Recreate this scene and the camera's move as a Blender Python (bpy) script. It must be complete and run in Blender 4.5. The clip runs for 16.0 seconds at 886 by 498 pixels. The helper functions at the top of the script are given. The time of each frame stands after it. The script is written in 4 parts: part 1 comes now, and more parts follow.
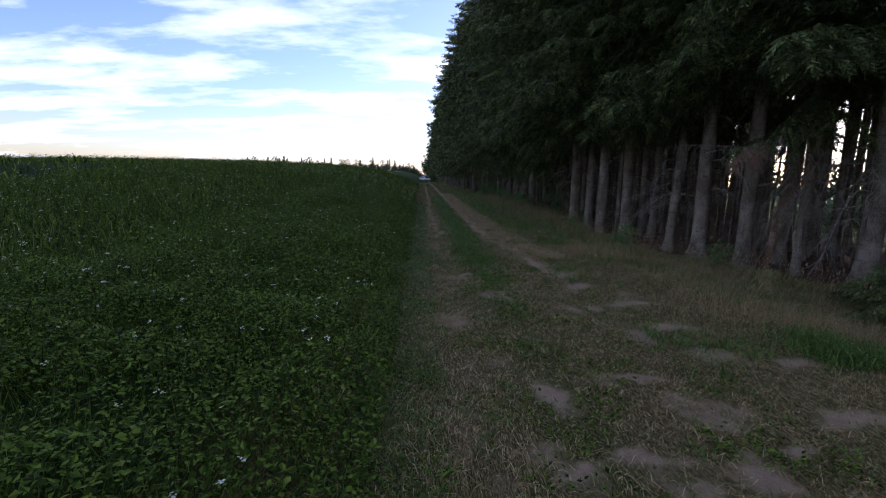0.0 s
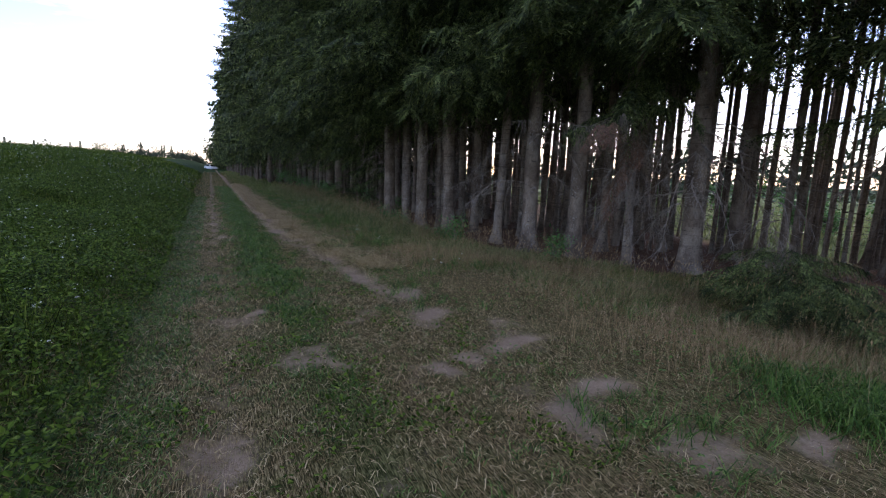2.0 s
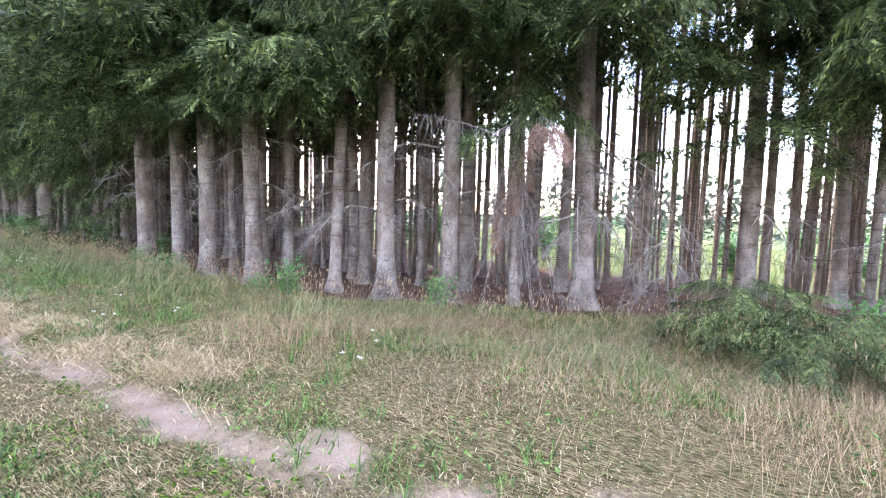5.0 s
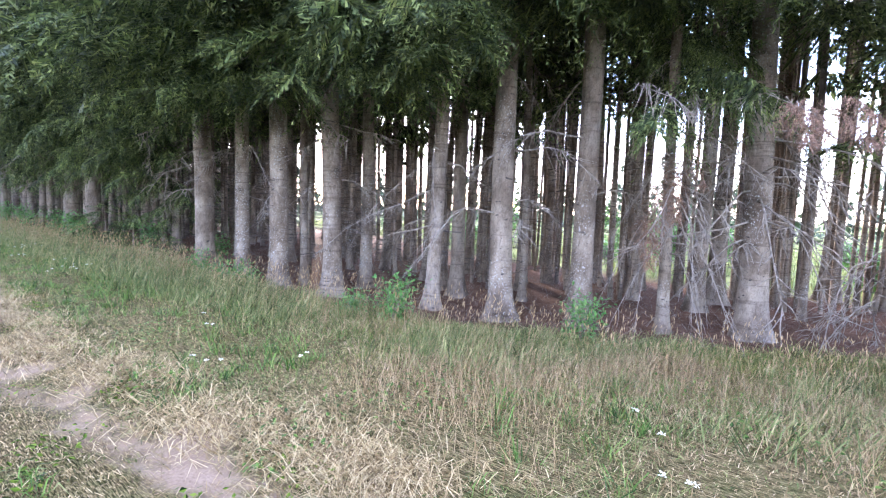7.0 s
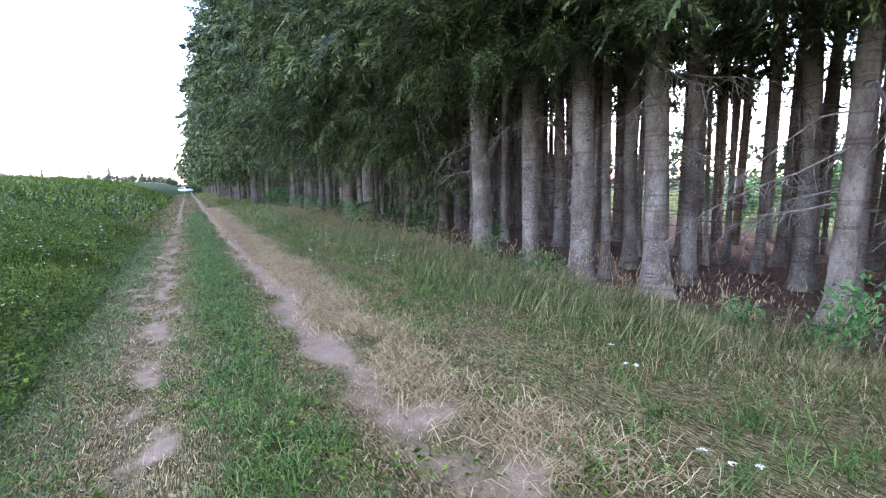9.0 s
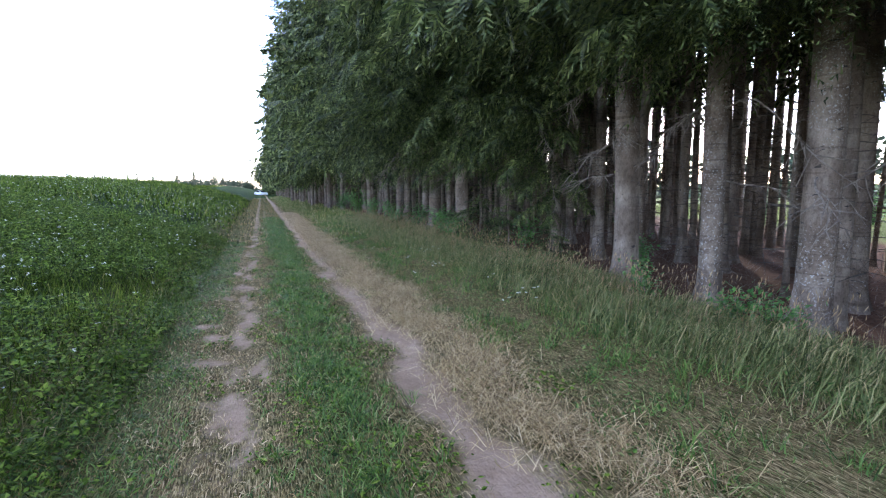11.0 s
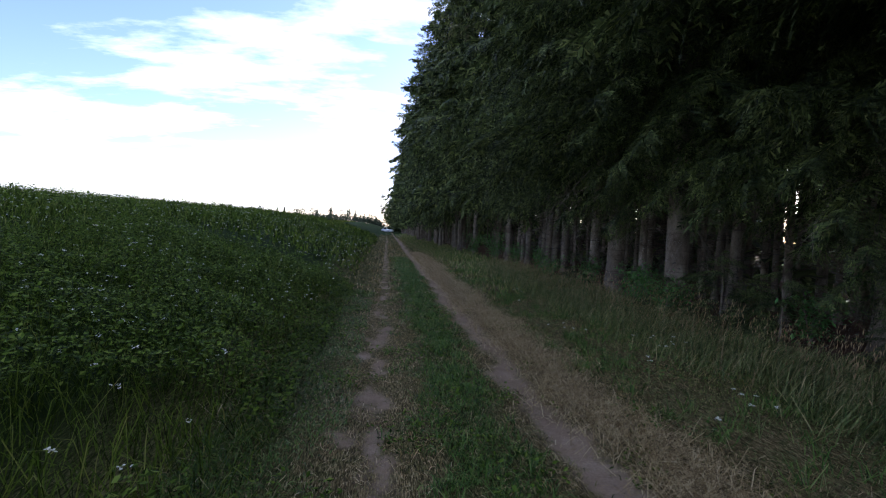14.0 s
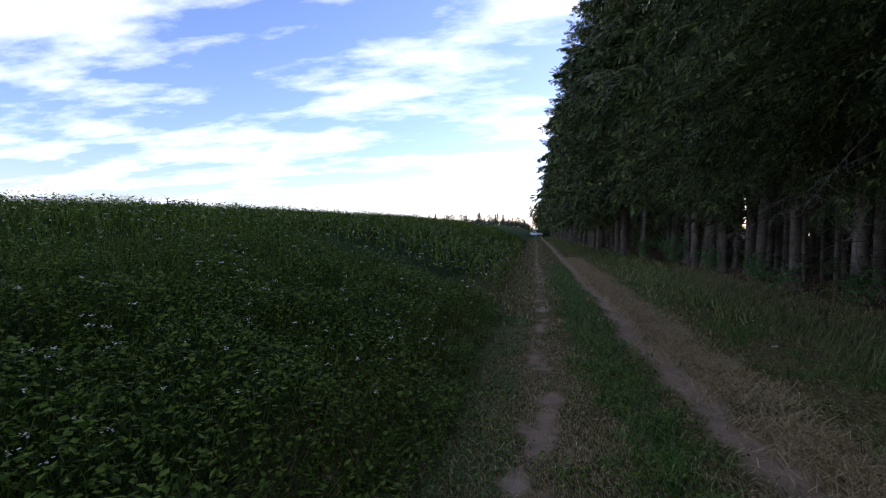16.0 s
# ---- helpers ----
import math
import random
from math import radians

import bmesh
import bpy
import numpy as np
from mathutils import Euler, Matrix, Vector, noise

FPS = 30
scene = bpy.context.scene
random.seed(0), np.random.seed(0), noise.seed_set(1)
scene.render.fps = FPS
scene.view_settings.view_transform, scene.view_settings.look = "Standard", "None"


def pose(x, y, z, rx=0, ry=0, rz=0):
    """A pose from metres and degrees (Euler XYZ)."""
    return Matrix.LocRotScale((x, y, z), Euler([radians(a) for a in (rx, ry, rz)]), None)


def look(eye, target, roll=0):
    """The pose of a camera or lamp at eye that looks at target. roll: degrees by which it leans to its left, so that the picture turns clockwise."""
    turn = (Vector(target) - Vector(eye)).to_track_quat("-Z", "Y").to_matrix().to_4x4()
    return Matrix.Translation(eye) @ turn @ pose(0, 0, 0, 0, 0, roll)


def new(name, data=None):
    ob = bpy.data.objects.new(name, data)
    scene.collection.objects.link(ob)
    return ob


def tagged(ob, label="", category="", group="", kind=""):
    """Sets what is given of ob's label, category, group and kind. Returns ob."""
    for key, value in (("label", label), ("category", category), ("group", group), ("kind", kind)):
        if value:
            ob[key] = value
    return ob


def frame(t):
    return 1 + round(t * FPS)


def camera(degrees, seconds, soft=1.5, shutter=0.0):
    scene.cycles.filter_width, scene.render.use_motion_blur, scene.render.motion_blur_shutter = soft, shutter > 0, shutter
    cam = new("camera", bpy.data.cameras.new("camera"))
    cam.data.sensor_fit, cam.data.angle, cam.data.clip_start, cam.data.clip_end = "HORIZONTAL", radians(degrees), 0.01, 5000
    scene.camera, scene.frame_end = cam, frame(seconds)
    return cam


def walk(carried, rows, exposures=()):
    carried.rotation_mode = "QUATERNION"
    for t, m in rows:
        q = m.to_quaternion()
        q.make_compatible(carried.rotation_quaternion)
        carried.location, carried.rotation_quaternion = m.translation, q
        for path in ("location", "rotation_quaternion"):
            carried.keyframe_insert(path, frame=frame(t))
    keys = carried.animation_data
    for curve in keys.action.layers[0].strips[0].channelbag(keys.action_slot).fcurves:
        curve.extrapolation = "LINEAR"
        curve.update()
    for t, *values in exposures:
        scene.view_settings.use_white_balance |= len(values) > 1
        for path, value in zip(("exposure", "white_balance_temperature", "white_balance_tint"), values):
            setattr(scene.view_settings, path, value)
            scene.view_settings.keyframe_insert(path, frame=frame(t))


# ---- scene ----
cam = camera(86.8, 16.0, soft=1.2)
PATH = [
    (0, (-0.361, -1.357, 1.695), (-0.268, 0.617, 1.389), 1.8),
    (0.5, (-0.266, -0.675, 1.676), (-0.081, 1.290, 1.353), 2.3),
    (1, (-0.157, 0.083, 1.665), (0.205, 2.022, 1.335), 2.3),
    (1.5, (-0.002, 0.814, 1.605), (0.594, 2.695, 1.276), 2.6),
    (2, (0.068, 1.528, 1.557), (0.946, 3.296, 1.236), 2.0),
    (2.5, (0.239, 2.172, 1.482), (1.398, 3.774, 1.181), 1.8),
    (3, (0.307, 2.763, 1.425), (1.699, 4.176, 1.174), 1.9),
    (3.5, (0.368, 3.380, 1.371), (1.876, 4.679, 1.167), 0.9),
    (4.2, (0.428, 4.237, 1.353), (2.008, 5.452, 1.185), 0.8),
    (6.4, (0.785, 6.716, 1.442), (2.469, 7.780, 1.268), 2.2),
    (7, (0.827, 7.416, 1.418), (2.411, 8.624, 1.246), 2.0),
    (7.5, (0.793, 8.054, 1.436), (2.233, 9.428, 1.244), 1.4),
    (8, (0.671, 8.661, 1.450), (1.922, 10.205, 1.219), -0.2),
    (8.5, (0.579, 9.252, 1.466), (1.655, 10.916, 1.202), -1.1),
    (9, (0.510, 9.913, 1.462), (1.450, 11.656, 1.176), -1.3),
    (9.5, (0.431, 10.508, 1.464), (1.237, 12.314, 1.168), -1.9),
    (9.7, (0.419, 10.746, 1.470), (1.210, 12.560, 1.183), -2.2),
    (11.8, (0.327, 13.235, 1.498), (0.953, 15.119, 1.258), 0.2),
    (12, (0.306, 13.512, 1.500), (0.905, 15.406, 1.269), 0.3),
    (12.5, (0.187, 14.162, 1.507), (0.710, 16.085, 1.337), 1.9),
    (13, (0.146, 14.737, 1.522), (0.569, 16.689, 1.424), 1.2),
    (13.5, (0.095, 15.416, 1.497), (0.444, 17.384, 1.435), 2.7),
    (14, (0.101, 16.081, 1.483), (0.341, 18.065, 1.402), 2.3),
    (14.5, (0.104, 16.801, 1.470), (0.217, 18.795, 1.371), 2.1),
    (15, (0.077, 17.466, 1.466), (0.031, 19.463, 1.361), 1.5),
    (15.5, (0.069, 18.138, 1.473), (-0.146, 20.123, 1.369), 0.8),
    (16, (-0.032, 18.798, 1.478), (-0.417, 20.759, 1.398), 0.6),
]
EXPOSURES = [(0.0, 0.45, 6000, 15), (1.0, 0.5, 6050, 15), (1.7, 0.85, 6150, 15), (2.2, 1.5, 6250, 17), (2.7, 2.3, 6400, 18), (3.2, 3.35, 6400, 20), (4.2, 3.85, 6400, 20),
             (6.3, 3.95, 6250, 20), (7.5, 3.85, 6050, 19), (8.5, 3.45, 5950, 18), (9.7, 3.15, 5950, 17), (11.8, 2.6, 6150, 12), (12.5, 2.35, 6200, 11), (13.1, 1.85, 6200, 11),
             (13.7, 1.25, 6150, 13), (14.5, 0.8, 6100, 16), (16.0, 0.6, 6050, 17)]
walk(cam, [(t, look(eye, target, roll)) for t, eye, target, roll in PATH], EXPOSURES)

# ---------------------------------------------------------------- light
SUN_DIR = Vector((0.59, 0.76, 0.275)).normalized()
world = bpy.data.worlds.new("sky")
scene.world = world
world.use_nodes = True
wn, wl = world.node_tree.nodes, world.node_tree.links
wn.clear()
w_out = wn.new("ShaderNodeOutputWorld")
w_bg = wn.new("ShaderNodeBackground")
w_bg.inputs["Strength"].default_value = 0.15
w_sky = wn.new("ShaderNodeTexSky")
w_sky.sky_type = "NISHITA"
w_sky.sun_disc = False
w_sky.sun_elevation = math.asin(SUN_DIR.z)
w_sky.sun_rotation = math.atan2(SUN_DIR.x, SUN_DIR.y)
w_sky.dust_density = 0.5
w_sky.ozone_density = 2.0
w_tc = wn.new("ShaderNodeTexCoord")
w_sep = wn.new("ShaderNodeSeparateXYZ")
wl.new(w_tc.outputs["Generated"], w_sep.inputs[0])


def wmath(op, a, b=None, clamp=False):
    n = wn.new("ShaderNodeMath")
    n.operation, n.use_clamp = op, clamp
    for k, v in enumerate((a, b)):
        if v is None:
            continue
        if isinstance(v, (int, float)):
            n.inputs[k].default_value = v
        else:
            wl.new(v, n.inputs[k])
    return n.outputs[0]


# thin layered clouds on a plane high above
w_zc = wmath("ADD", wmath("MAXIMUM", w_sep.outputs[2], 0.0), 0.16)
w_cmb = wn.new("ShaderNodeCombineXYZ")
wl.new(wmath("DIVIDE", w_sep.outputs[0], w_zc), w_cmb.inputs[0])
wl.new(wmath("DIVIDE", w_sep.outputs[1], w_zc), w_cmb.inputs[1])
w_map = wn.new("ShaderNodeMapping")
w_map.inputs["Scale"].default_value = (0.9, 1.9, 1.0)
w_map.inputs["Location"].default_value = (0.4, 1.3, 0.0)
w_map.inputs["Rotation"].default_value = (0, 0, radians(12))
wl.new(w_cmb.outputs[0], w_map.inputs[0])
w_noise = wn.new("ShaderNodeTexNoise")
w_noise.inputs["Scale"].default_value = 1.1
w_noise.inputs["Detail"].default_value = 7.0
w_noise.inputs["Roughness"].default_value = 0.6
wl.new(w_map.outputs[0], w_noise.inputs["Vector"])
w_ramp = wn.new("ShaderNodeValToRGB")
w_ramp.color_ramp.elements[0].position = 0.46
w_ramp.color_ramp.elements[1].position = 0.74
wl.new(w_noise.outputs["Fac"], w_ramp.inputs[0])
w_mix = wn.new("ShaderNodeMix")
w_mix.data_type = "RGBA"
w_mix.inputs[7].default_value = (9.0, 9.2, 9.8, 1)
wl.new(w_ramp.outputs[0], w_mix.inputs[0])
w_tint = wn.new("ShaderNodeMix")
w_tint.data_type, w_tint.blend_type = "RGBA", "MULTIPLY"
w_tint.inputs[0].default_value = 1.0
w_tint.inputs[7].default_value = (1.02, 0.98, 1.22, 1)
wl.new(w_sky.outputs[0], w_tint.inputs[6])
wl.new(w_tint.outputs[2], w_mix.inputs[6])
wl.new(w_mix.outputs[2], w_bg.inputs[0])
wl.new(w_bg.outputs[0], w_out.inputs[0])

sun = new("sun", bpy.data.lights.new("sun", "SUN"))
sun.data.energy = 1.0
sun.data.angle = radians(3.0)
sun.data.color = (1.0, 0.9, 0.76)
sun.matrix_world = look((0, 0, 60), Vector((0, 0, 60)) - SUN_DIR)

# ---------------------------------------------------------------- materials


class Mat:
    """A node material with a few short cuts."""

    def __init__(self, name):
        self.m = bpy.data.materials.new(name)
        self.m.use_nodes = True
        self.n, self.l = self.m.node_tree.nodes, self.m.node_tree.links
        self.b = self.n["Principled BSDF"]
        self.b.inputs["Specular IOR Level"].default_value = 0.12
        self.out = self.n["Material Output"]

    def node(self, kind, **given):
        n = self.n.new(kind)
        for k, v in given.items():
            n.inputs[k.replace("_", " ")].default_value = v
        return n

    def noise(self, scale, detail=5.0, rough=0.6, vec=None):
        n = self.node("ShaderNodeTexNoise", Scale=scale, Detail=detail, Roughness=rough)
        if vec is not None:
            self.l.new(vec, n.inputs["Vector"])
        return n.outputs["Fac"]

    def pos(self):
        return self.n.new("ShaderNodeNewGeometry").outputs["Position"]

    def ramp(self, fac, *stops):
        r = self.n.new("ShaderNodeValToRGB")
        while len(r.color_ramp.elements) < len(stops):
            r.color_ramp.elements.new(0.5)
        for e, (p, c) in zip(r.color_ramp.elements, stops):
            e.position = p
            e.color = (*c, 1) if len(c) == 3 else c
        self.l.new(fac, r.inputs[0])
        return r.outputs[0]

    def math(self, op, a, b=None, clamp=False):
        n = self.n.new("ShaderNodeMath")
        n.operation, n.use_clamp = op, clamp
        for k, v in enumerate((a, b)):
            if isinstance(v, (int, float)):
                n.inputs[k].default_value = v
            elif v is not None:
                self.l.new(v, n.inputs[k])
        return n.outputs[0]

    def mix(self, fac, a, b, mode="MIX"):
        n = self.n.new("ShaderNodeMix")
        n.data_type, n.blend_type = "RGBA", mode
        for k, v in ((0, fac), (6, a), (7, b)):
            if isinstance(v, tuple):
                n.inputs[k].default_value = (*v, 1)
            elif isinstance(v, (int, float)):
                n.inputs[k].default_value = v
            else:
                self.l.new(v, n.inputs[k])
        return n.outputs[2]

    def color(self, v, rough=0.8):
        self.l.new(v, self.b.inputs["Base Color"])
        self.b.inputs["Roughness"].default_value = rough
        return self

    def bump(self, v, strength, dist=0.02):
        n = self.node("ShaderNodeBump", Strength=strength, Distance=dist)
        self.l.new(v, n.inputs["Height"])
        self.l.new(n.outputs[0], self.b.inputs["Normal"])
        return self

    def leafy(self, v, share=0.35):
        """Half diffuse, half light that shines through, for thin leaves."""
        t = self.node("ShaderNodeBsdfTranslucent")
        self.l.new(v, t.inputs[0])
        x = self.node("ShaderNodeMixShader")
        x.inputs[0].default_value = share
        self.l.new(self.b.outputs[0], x.inputs[1])
        self.l.new(t.outputs[0], x.inputs[2])
        self.l.new(x.outputs[0], self.out.inputs[0])
        return self


def island_mat(name, stops, rough=0.6, share=0.35, patch=None, gloss=0.2):
    """A leaf or blade material: colour by leaf, with wider patches of another tone."""
    m = Mat(name)
    g = m.n.new("ShaderNodeNewGeometry")
    c = m.ramp(g.outputs["Random Per Island"], *stops)
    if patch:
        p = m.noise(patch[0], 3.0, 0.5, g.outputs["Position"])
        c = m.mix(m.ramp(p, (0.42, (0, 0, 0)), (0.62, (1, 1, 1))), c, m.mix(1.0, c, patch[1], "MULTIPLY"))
    m.color(c, rough)
    m.b.inputs["Specular IOR Level"].default_value = gloss
    return m.leafy(c, share).m


def bark_mat():
    m = Mat("spruce_bark")
    p = m.pos()
    mp = m.node("ShaderNodeMapping", Scale=(1, 1, 0.55))
    m.l.new(p, mp.inputs[0])
    knots = m.node("ShaderNodeMapping", Scale=(1.0, 1.0, 2.6))
    m.l.new(p, knots.inputs[0])
    rings = m.node("ShaderNodeMapping", Scale=(0.5, 0.5, 9.0))
    m.l.new(p, rings.inputs[0])
    a = m.noise(3.2, 5.0, 0.6, mp.outputs[0])
    b = m.noise(75.0, 5.0, 0.7, mp.outputs[0])
    flake = m.noise(24.0, 6.0, 0.75, mp.outputs[0])
    c = m.ramp(a, (0.34, (0.095, 0.072, 0.052)), (0.5, (0.170, 0.134, 0.100)), (0.66, (0.270, 0.222, 0.172)))
    c = m.mix(0.85, c, m.ramp(flake, (0.36, (0.62, 0.58, 0.55)), (0.46, (0.94, 0.92, 0.90)), (0.60, (1.12, 1.10, 1.08))), "MULTIPLY")
    c = m.mix(0.45, c, m.ramp(b, (0.35, (0.5, 0.48, 0.46)), (0.6, (1.1, 1.1, 1.1))), "MULTIPLY")
    c = m.mix(0.55, c, m.ramp(m.noise(1.6, 4.0, 0.6, rings.outputs[0]), (0.36, (0.42, 0.39, 0.36)), (0.43, (1, 1, 1))), "MULTIPLY")
    c = m.mix(m.ramp(m.noise(9.0, 2.0, 0.4, knots.outputs[0]), (0.69, (0, 0, 0)), (0.73, (1, 1, 1))), c, (0.05, 0.042, 0.036))
    lich = m.ramp(m.noise(38.0, 5.0, 0.65, p), (0.57, (0, 0, 0)), (0.63, (1, 1, 1)))
    here = m.ramp(m.noise(0.9, 3.0, 0.5, p), (0.46, (0, 0, 0)), (0.60, (0.75, 0.75, 0.75)))
    c = m.mix(m.math("MULTIPLY", lich, here), c, (0.40, 0.385, 0.35))
    m.color(c, 0.92)
    return m.bump(m.math("ADD", m.math("MULTIPLY", flake, 1.5), b), 0.8, 0.015).m


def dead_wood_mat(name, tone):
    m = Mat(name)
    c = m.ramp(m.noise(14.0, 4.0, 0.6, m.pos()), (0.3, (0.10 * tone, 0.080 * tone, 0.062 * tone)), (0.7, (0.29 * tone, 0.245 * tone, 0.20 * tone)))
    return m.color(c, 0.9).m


def ground_mat():
    m = Mat("earth_and_turf")
    p = m.pos()
    sp = m.n.new("ShaderNodeSeparateXYZ")
    m.l.new(p, sp.inputs[0])
    wob = m.math("MULTIPLY", m.math("SUBTRACT", m.noise(0.55, 3.0, 0.5, p), 0.5), 0.35)
    x = m.math("ADD", sp.outputs[0], wob)
    fine = m.noise(60.0, 6.0, 0.75, p)
    mid = m.noise(7.0, 5.0, 0.6, p)
    # thatch: short lying stems, crossing
    stems = None
    for turn, sx, sy in ((25, 150, 16), (-40, 140, 18), (80, 160, 15)):
        mp = m.node("ShaderNodeMapping", Scale=(sx, sy, 20), Rotation=(0, 0, radians(turn)))
        m.l.new(p, mp.inputs[0])
        v = m.noise(1.0, 2.0, 0.5, mp.outputs[0])
        stems = v if stems is None else m.math("MAXIMUM", stems, v)
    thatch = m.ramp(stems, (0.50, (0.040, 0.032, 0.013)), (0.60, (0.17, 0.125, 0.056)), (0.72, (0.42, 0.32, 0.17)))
    shoulder = m.math("MULTIPLY", m.math("DIVIDE", m.math("SUBTRACT", -0.22, x), 0.25, True), 0.6)
    crown = m.math("MULTIPLY", m.math("SUBTRACT", 1.0, m.math("MULTIPLY", m.math("ABSOLUTE", m.math("SUBTRACT", x, 0.8)), 2.0), True), 0.7)
    tufty = m.math("MAXIMUM", m.ramp(mid, (0.42, (0, 0, 0)), (0.66, (0.5, 0.5, 0.5))), m.math("MAXIMUM", shoulder, crown))
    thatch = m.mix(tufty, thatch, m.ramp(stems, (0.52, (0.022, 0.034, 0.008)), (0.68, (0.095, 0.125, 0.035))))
    soil = m.ramp(m.noise(3.5, 6.0, 0.7, p), (0.25, (0.22, 0.150, 0.098)), (0.55, (0.33, 0.240, 0.165)), (0.8, (0.41, 0.315, 0.230)))
    soil = m.mix(0.55, soil, m.ramp(fine, (0.32, (0.5, 0.46, 0.43)), (0.55, (1, 1, 1))), "MULTIPLY")
    litter = m.ramp(m.noise(11.0, 6.0, 0.75, p), (0.3, (0.060, 0.034, 0.023)), (0.7, (0.17, 0.100, 0.066)))
    at = m.n.new("ShaderNodeAttribute")
    at.attribute_name = "worn"
    torn = m.math("ADD", m.math("MULTIPLY", m.math("SUBTRACT", m.noise(5.0, 8.0, 0.78, p), 0.5), 1.5), m.math("MULTIPLY", m.math("SUBTRACT", stems, 0.58), -1.1))
    bare = m.math("DIVIDE", m.math("SUBTRACT", m.math("ADD", at.outputs["Fac"], torn), 0.28), 0.42, True)
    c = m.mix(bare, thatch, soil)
    zone = {}
    for key in ("litter", "beyond"):
        zone[key] = m.n.new("ShaderNodeAttribute")
        zone[key].attribute_name = key
    soft_edge = m.math("MULTIPLY", m.math("SUBTRACT", m.noise(6.0, 5.0, 0.7, p), 0.5), 0.9)
    wood = m.math("DIVIDE", m.math("SUBTRACT", m.math("ADD", zone["litter"].outputs["Fac"], soft_edge), 0.35), 0.3, True)
    c = m.mix(wood, c, litter)
    mead = m.math("ADD", zone["beyond"].outputs["Fac"], 0.0, True)
    c = m.mix(mead, c, m.ramp(m.noise(0.35, 5.0, 0.6, p), (0.3, (0.10, 0.13, 0.045)), (0.7, (0.21, 0.22, 0.085))))
    # field earth near black: shade down among the meadow plants put into its colour
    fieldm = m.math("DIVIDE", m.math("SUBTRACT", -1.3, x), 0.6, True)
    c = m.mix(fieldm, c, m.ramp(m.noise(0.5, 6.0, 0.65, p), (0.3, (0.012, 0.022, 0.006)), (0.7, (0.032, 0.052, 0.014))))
    far = m.math("DIVIDE", m.math("SUBTRACT", sp.outputs[1], 60.0), 40.0, True)
    c = m.mix(m.math("MULTIPLY", far, m.math("SUBTRACT", 1.0, bare)), c, (0.030, 0.052, 0.014))
    m.color(c, 0.95)
    m.b.inputs["Specular IOR Level"].default_value = 0.03
    return m.bump(m.math("ADD", m.math("MULTIPLY", stems, 0.7), m.math("MULTIPLY", m.noise(5.0, 6.0, 0.7, p), 2.0)), 0.9, 0.03).m


M_GROUND = ground_mat()
M_BARK = bark_mat()
M_DEAD = dead_wood_mat("dead_twig_wood", 1.0)
# the same dead wood, its colour darkened for the shade inside the wood
M_SHADED_TWIG = dead_wood_mat("shaded_twig_wood", 0.45)
# noise patches darken the needles to a third, standing in for shade between clumps
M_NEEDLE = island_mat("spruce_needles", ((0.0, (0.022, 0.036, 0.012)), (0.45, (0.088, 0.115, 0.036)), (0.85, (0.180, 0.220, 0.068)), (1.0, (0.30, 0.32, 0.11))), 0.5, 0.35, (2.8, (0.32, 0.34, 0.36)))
M_BROWN = island_mat("dead_needles", ((0.0, (0.10, 0.055, 0.035)), (1.0, (0.24, 0.15, 0.10))), 0.8, 0.2)
M_FIELD = island_mat("meadow_grass", ((0.0, (0.009, 0.017, 0.002)), (0.45, (0.064, 0.104, 0.011)), (0.8, (0.145, 0.205, 0.024)), (0.95, (0.21, 0.25, 0.04)), (1.0, (0.36, 0.33, 0.10))), 0.65, 0.45,
                     (0.45, (0.74, 0.80, 0.8)), 0.08)
M_LIGHT = island_mat("arching_grass", ((0.0, (0.050, 0.085, 0.014)), (0.6, (0.115, 0.165, 0.030)), (1.0, (0.26, 0.26, 0.09))), 0.6, 0.4, None, 0.1)
M_LUSH = island_mat("lush_grass", ((0.0, (0.018, 0.045, 0.008)), (0.5, (0.085, 0.165, 0.030)), (0.85, (0.165, 0.265, 0.055)), (1.0, (0.32, 0.34, 0.12))), 0.4, 0.4)
M_CLOVER = island_mat("clover_leaf", ((0.0, (0.008, 0.017, 0.002)), (0.45, (0.056, 0.098, 0.010)), (0.8, (0.145, 0.220, 0.028)), (1.0, (0.22, 0.28, 0.05))), 0.65, 0.4, None, 0.08)
M_TRACK = island_mat("trodden_grass", ((0.0, (0.028, 0.030, 0.009)), (0.35, (0.090, 0.105, 0.028)), (0.6, (0.180, 0.175, 0.062)), (0.85, (0.36, 0.29, 0.15)), (1.0, (0.56, 0.45, 0.28))), 0.6, 0.3,
                     (0.9, (1.2, 0.98, 0.85)))
M_VERGE = island_mat("verge_grass", ((0.0, (0.026, 0.044, 0.010)), (0.4, (0.112, 0.168, 0.038)), (0.75, (0.215, 0.265, 0.080)), (1.0, (0.50, 0.41, 0.22))), 0.6, 0.35,
                     (0.7, (1.12, 0.98, 0.88)))
M_DRY = island_mat("dry_grass", ((0.0, (0.085, 0.058, 0.026)), (0.35, (0.24, 0.165, 0.080)), (0.7, (0.40, 0.285, 0.145)), (1.0, (0.60, 0.46, 0.27))), 0.6, 0.3)
M_STRAW = island_mat("dry_straw", ((0.0, (0.11, 0.072, 0.030)), (0.5, (0.38, 0.27, 0.125)), (1.0, (0.66, 0.52, 0.29))), 0.55, 0.2)
M_REED = island_mat("canary_grass", ((0.0, (0.040, 0.056, 0.016)), (0.5, (0.160, 0.190, 0.060)), (0.85, (0.27, 0.285, 0.105)), (1.0, (0.50, 0.40, 0.19))), 0.6, 0.35)
M_SEED = island_mat("seed_heads", ((0.0, (0.17, 0.108, 0.050)), (1.0, (0.46, 0.33, 0.175))), 0.8, 0.3)
